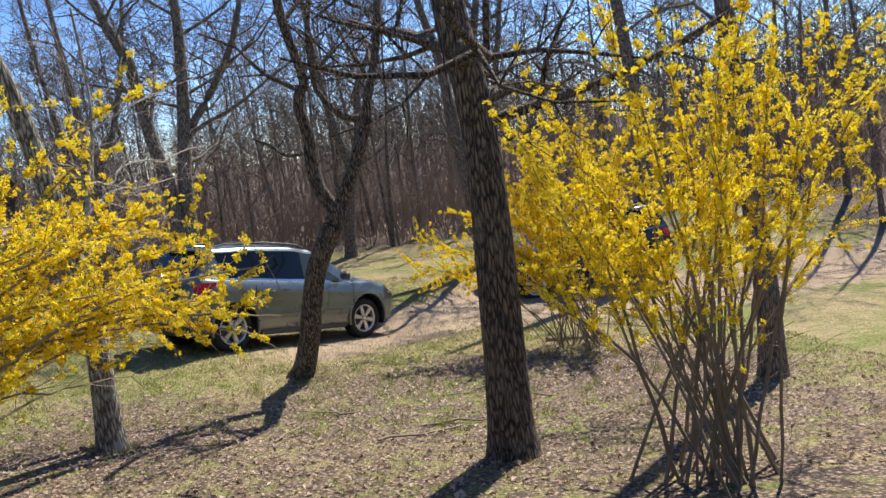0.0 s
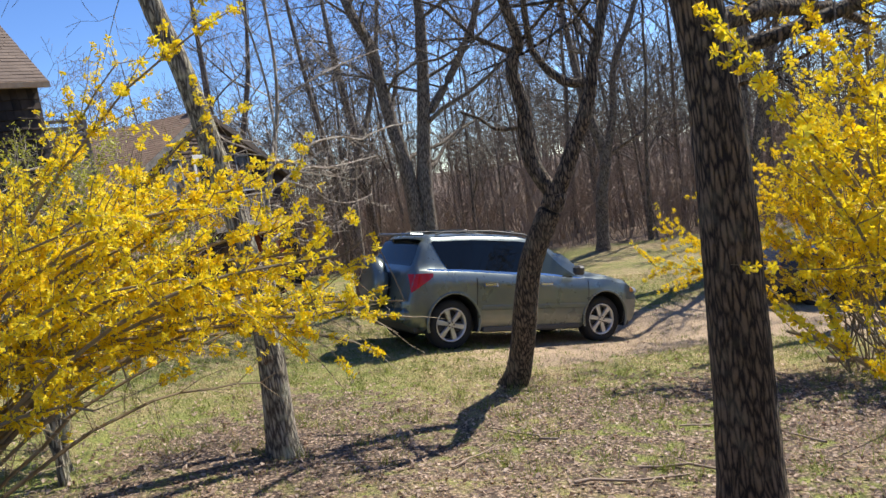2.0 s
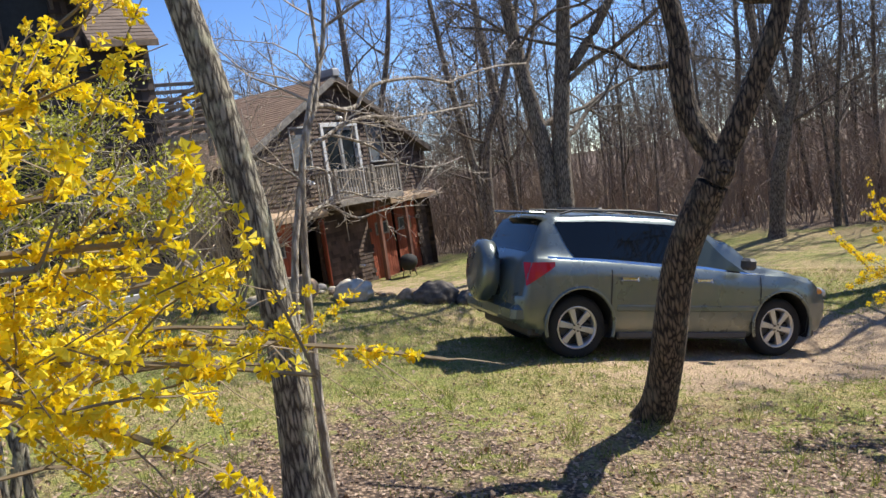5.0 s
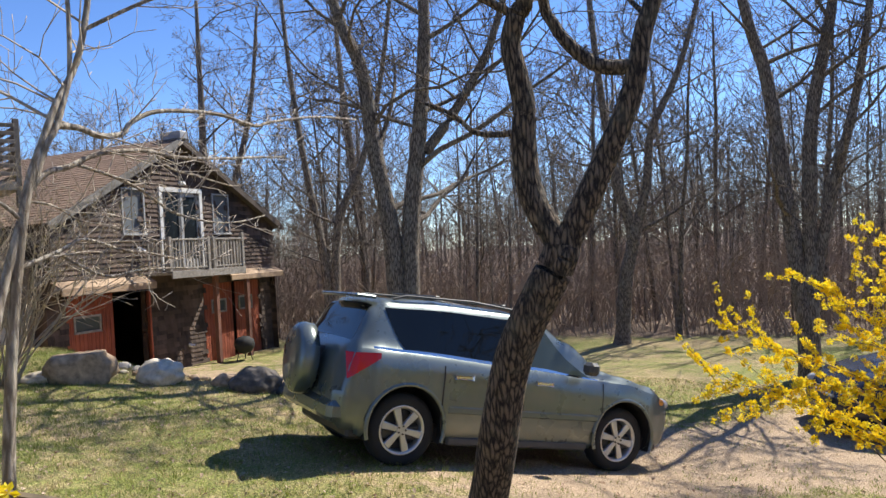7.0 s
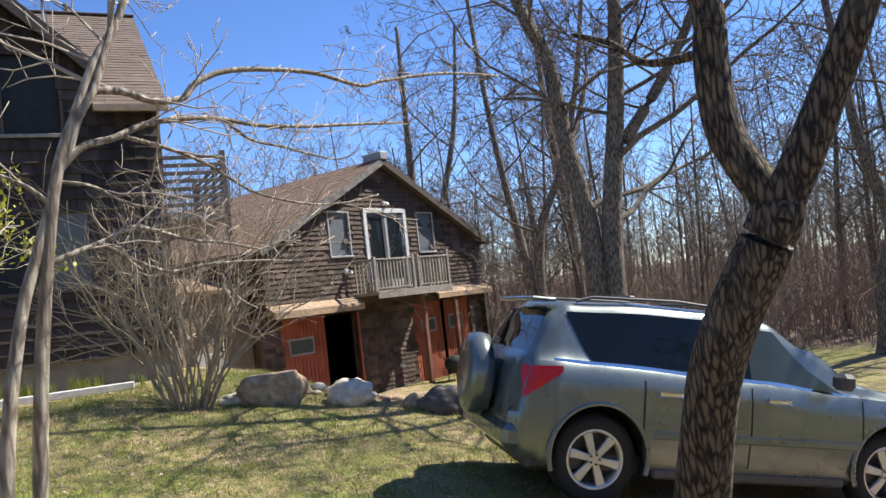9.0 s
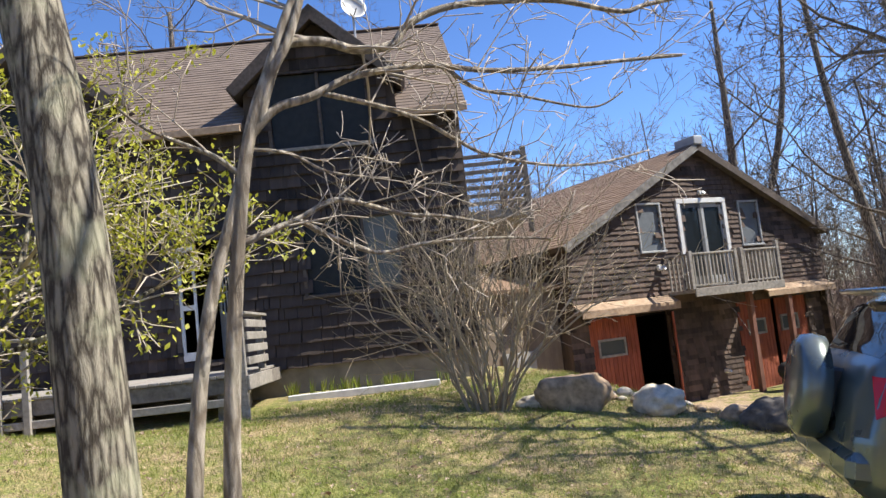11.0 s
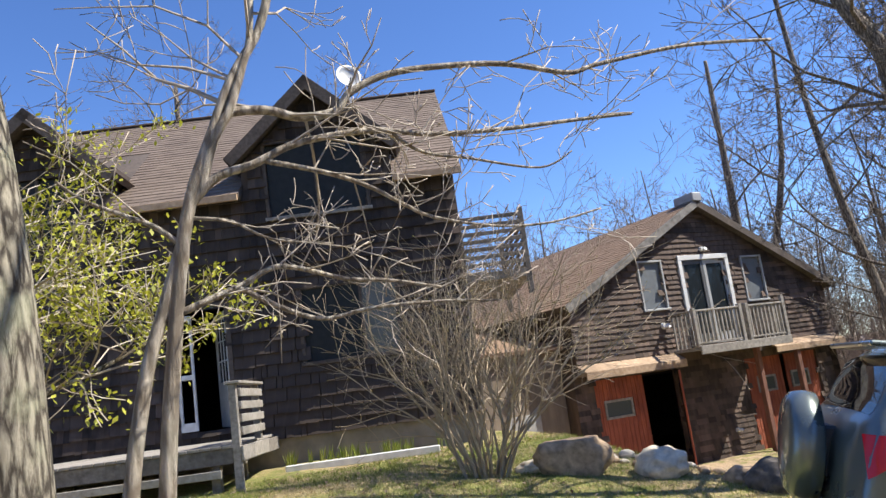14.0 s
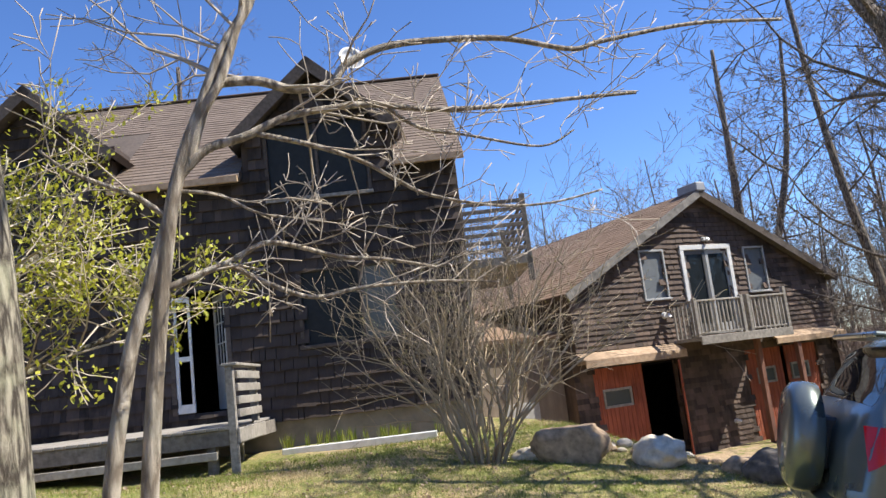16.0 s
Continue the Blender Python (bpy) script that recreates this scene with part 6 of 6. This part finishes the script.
# ---- boulders and stones ----
def boulder(name, x, y, sx, sy, sz, mat, label, seed, turn=0, sink=0.25, flat=0.0):
    bm = bmesh.new()
    bmesh.ops.create_icosphere(bm, subdivisions=4, radius=1.0)
    off = Vector((seed * 3.1, seed * 1.7, 0))
    for v in bm.verts:
        n = v.co.normalized()
        r = 1 + 0.22 * noise.noise(n * 1.3 + off) + 0.14 * noise.noise(n * 3.0 + off) + 0.05 * noise.noise(n * 8 + off) + 0.02 * noise.noise(n * 20 + off)
        q = n * r
        if flat:
            q.z = min(q.z, flat + 0.06 * noise.noise(n * 4 + off))
            q.y = max(-0.75, min(0.75, q.y))
        v.co = Vector((q.x * sx, q.y * sy, q.z * sz))
    ob = part(name, bm, mat, None, "", True)
    ob.matrix_basis = pose(x, y, ground_z(x, y) + sz * (1 - 2 * sink) * 0.75, 0, 0, turn)
    return tagged(ob, label, "boulder", "boulders")


boulder("boulder", -8.5, 13.82, 0.46, 0.26, 0.34, M_STONE, "broad flat-topped tan boulder at the lawn's edge", 1, 55, 0.2, 0.72)
boulder("boulder", -7.8, 14.55, 0.31, 0.26, 0.22, M_STONE_PALE, "rounded pale boulder before the barn", 2, 20)
boulder("boulder", -6.5, 14.95, 0.36, 0.28, 0.25, M_STONE_DARK, "dark grey rough boulder beside the car", 3, 10)
boulder("boulder", -6.0, 15.1, 0.22, 0.2, 0.19, M_STONE_DARK, "small dark grey boulder beside the car", 4, 60)
boulder("boulder", -8.9, 13.5, 0.24, 0.16, 0.09, M_STONE_PALE, "low pale stone beside the bare shrub", 5, 30)
boulder("boulder", -7.0, 14.95, 0.2, 0.16, 0.13, M_STONE, "small tan stone between boulders", 6, 0)
_rs = random.Random(4)
_stone_me = []
for k in range(3):
    bm = bmesh.new()
    bmesh.ops.create_icosphere(bm, subdivisions=2, radius=0.09)
    for v in bm.verts:
        v.co *= 1 + 0.3 * noise.noise(v.co * 9 + Vector((k * 5, 0, 0)))
        v.co.z *= 0.6
    me = bpy.data.meshes.new("stone")
    bm.to_mesh(me)
    bm.free()
    me.materials.append(M_STONE if k else M_STONE_PALE)
    _stone_me.append(me)
for k in range(34):
    x, y = _rs.uniform(-9.4, -5.6), 0
    y = 14.75 + 0.22 * (x + 8) + _rs.uniform(-0.1, 0.75)
    o = new("stone", _stone_me[k % 3])
    o.matrix_basis = pose(x, y, ground_z(x, y) + 0.02, 0, 0, _rs.uniform(0, 360)) @ Matrix.Diagonal((_rs.uniform(0.6, 1.5),) * 3 + (1,))
    tagged(o, "small rough field stone at the lawn's edge", "stone", "field stones")

# ---- things by the buildings ----
def barn_point(t, off, z):
    return BARN.matrix_basis @ Vector((t, -off, z))


def kettle():
    p = barn_point(22.35, 0.75, 0)
    p.z = ground_z(p.x, p.y)
    k = thing("kettle_grill", pose(p.x, p.y, p.z), "round black kettle grill before the red doors", "grill")
    v, f = lathe([(0.02, -0.26), (0.16, -0.22), (0.25, -0.10), (0.28, 0.0), (0.25, 0.12), (0.14, 0.20), (0.02, 0.23)], 24)
    o = make("bowl", v, f, M_TYRE, k, smooth=True)
    o.matrix_local = pose(0, 0, 0.42, 90)
    for a in (0, 120, 240):
        tb = Tubes()
        c, s = math.cos(radians(a)), math.sin(radians(a))
        tb.limb([Vector((0.15 * c, 0.15 * s, 0.3)), Vector((0.24 * c, 0.24 * s, -0.02))], [0.014, 0.014], 6)
        make("leg", tb.v, tb.f, M_TYRE, k)


kettle()
_h = HOUSE.matrix_basis


def dish():
    d = thing("satellite_dish", _h @ pose(5.5, 0.6, 6.0), "grey round satellite dish on the dormer roof", "satellite dish")
    tb = Tubes()
    tb.limb([Vector((0, 0, -0.12)), Vector((0, 0, 0.5)), Vector((0, -0.05, 0.62))], [0.022, 0.022, 0.022], 8)
    make("mast", tb.v, tb.f, M_METAL, d)
    v, f = lathe([(0.005, 0.05), (0.10, 0.04), (0.18, 0.015), (0.235, -0.03), (0.24, -0.025), (0.18, 0.025), (0.10, 0.052), (0.005, 0.064)], 28)
    o = make("reflector", v, f, M_METAL, d, smooth=True)
    o.matrix_local = pose(0.02, -0.09, 0.68, -14, 0, 24)
    tb = Tubes()
    tb.limb([Vector((0, -0.08, 0.48)), Vector((0.08, -0.32, 0.55))], [0.01, 0.01], 6)
    make("feed_arm", tb.v, tb.f, M_TYRE, d)


dish()
_p = _h @ Vector((4.0, -1.0, 0))
bm = bmesh.new()
box_into(bm, 4.0, 6.3, -1.1, -0.98, -0.06, 0.05, 0.01)
o = part("edging_board", bm, M_WHITE)
o.matrix_basis = _h.copy()
tagged(o, "long white garden edging board before the house", "edging")


def daffodils():
    rng = random.Random(90)
    v, f = [], []
    for _ in range(26):
        u, off = rng.uniform(3.9, 6.6), rng.uniform(0.3, 0.95)
        c = _h @ Vector((u, -off, 0))
        for _k in range(10):
            b = c + Vector((rng.uniform(-.05, .05), rng.uniform(-.05, .05), 0))
            b.z = ground_z(b.x, b.y) - 0.01
            tip = b + Vector((rng.uniform(-.07, .07), rng.uniform(-.07, .07), rng.uniform(0.14, 0.3)))
            s = Vector((rng.uniform(-1, 1), rng.uniform(-1, 1), 0)).normalized() * 0.008
            k = len(v)
            v.extend([b - s, b + s, b.lerp(tip, 0.6) + s, tip, b.lerp(tip, 0.6) - s])
            f.append((k, k + 1, k + 2, k + 3, k + 4))
    tagged(make("daffodil_leaves", v, f, M_BLADE), "upright green bulb leaves along the house foot", "plants", kind="stuff")


daffodils()


# ---- ground cover ----
def scatter():
    rng = random.Random(55)
    gv, gf, sv, sf, lv, lf = [], [], [], [], [], []
    n = 0
    while n < 84000:
        x, y = rng.uniform(-11.5, 5), rng.uniform(5.5, 20)
        lit, soil = cover(x, y)
        patch = noise.noise(Vector((x * 0.6, y * 0.6, 5))) + 0.5 * noise.noise(Vector((x * 2.1, y * 2.1, 7)))
        n += 1
        if rng.random() < 0.16 + 1.6 * lit and rng.random() < 0.8:
            if rng.random() < 0.7 * (1 - soil * 0.6):
                L = rng.uniform(0.025, 0.06)
                p = Vector((x, y, ground_z(x, y) + 0.008))
                d = Vector((rng.uniform(-1, 1), rng.uniform(-1, 1), rng.uniform(-.15, .5))).normalized()
                s = d.cross(Vector((rng.uniform(-.4, .4), rng.uniform(-.4, .4), 1))).normalized()
                k = len(lv)
                lv.extend([p, p + d * L * 0.5 + s * L * 0.4 + Vector((0, 0, 0.01)), p + d * L, p + d * L * 0.5 - s * L * 0.4 + Vector((0, 0, 0.012))])
                lf.append((k, k + 1, k + 2, k + 3))
            continue
        if rng.random() < soil * 0.85:
            continue
        green = patch > -0.02 - 0.2 * smooth01(-2.0, -5.0, x) + 0.25 * rng.gauss(0, 1)
        V, Fc = (gv, gf) if green else (sv, sf)
        for _ in range(4):
            bx, by = x + rng.gauss(0, 0.03), y + rng.gauss(0, 0.03)
            h = rng.uniform(0.02, 0.055) * (1.25 if green else 1.0)
            z = ground_z(bx, by) - 0.005
            a = rng.uniform(0, 6.28)
            s = Vector((math.cos(a), math.sin(a), 0)) * 0.0035
            tip = Vector((bx + rng.gauss(0, 0.025), by + rng.gauss(0, 0.025), z + h))
            k = len(V)
            b = Vector((bx, by, z))
            V.extend([b - s, b + s, tip])
            Fc.append((k, k + 1, k + 2))
    tagged(make("grass", gv, gf, M_BLADE), "short green spring grass in patches", "grass", kind="stuff")
    tagged(make("dry_grass", sv, sf, M_STRAW), "short dry straw-coloured grass", "grass", kind="stuff")
    tagged(make("leaf_litter", lv, lf, M_DEADLEAF), "scattered dry brown leaves", "leaves", kind="stuff")
    # tufts and fallen sticks
    tv, tf = [], []
    for _ in range(120):
        x, y = rng.uniform(-5, 2.5), rng.uniform(7.5, 11.5)
        for _k in range(26):
            b = Vector((x + rng.gauss(0, 0.05), y + rng.gauss(0, 0.05), 0))
            b.z = ground_z(b.x, b.y) - 0.01
            tip = b + Vector((rng.gauss(0, 0.07), rng.gauss(0, 0.07), rng.uniform(0.06, 0.17)))
            s = Vector((rng.uniform(-1, 1), rng.uniform(-1, 1), 0)).normalized() * 0.004
            k = len(tv)
            tv.extend([b - s, b + s, tip])
            tf.append((k, k + 1, k + 2))
    tagged(make("grass_tufts", tv, tf, M_BLADE), "loose darker green grass tufts", "grass", kind="stuff")


scatter()


def sticks():
    rng = random.Random(66)
    spots = [(-0.9, 7.3, 0.9, 0.4), (-0.5, 7.8, 1.1, 0.05), (-1.9, 7.6, 0.8, 1.2), (-2.8, 7.5, 0.6, 0.3), (0.9, 8.6, 0.8, 2.2), (1.48, 12.4, 0.8, 0.1), (-1.2, 8.5, 0.7, 2.7), (-0.2, 9.0, 0.9, 0.8), (0.4, 9.6, 0.8, 1.9), (-3.9, 7.1, 0.7, 2.0)]
    for x, y, L, a in spots:
        tb = Tubes()
        p = Vector((x, y, 0))
        pts = []
        d = Vector((math.cos(a), math.sin(a), 0))
        for i in range(7):
            q = p + d * L * i / 6 + Vector((rng.gauss(0, 0.02), rng.gauss(0, 0.02), 0))
            q.z = ground_z(q.x, q.y) + 0.014 + 0.02 * rng.random()
            pts.append(q)
        r = 0.05 if y > 12 else rng.uniform(0.008, 0.014)
        tb.limb(pts, [r * (1 - 0.09 * i) for i in range(7)], 6)
        for i in (2, 4):
            e = pts[i] + Vector((rng.gauss(0, 0.12), rng.gauss(0, 0.12), 0.04))
            tb.limb([pts[i], pts[i].lerp(e, 0.5), e], [r * 0.5, r * 0.4, r * 0.2], 4)
        tagged(make("fallen_stick", tb.v, tb.f, M_TWIG, smooth=True), "dry fallen stick lying on the grass", "stick", "fallen sticks")


sticks()
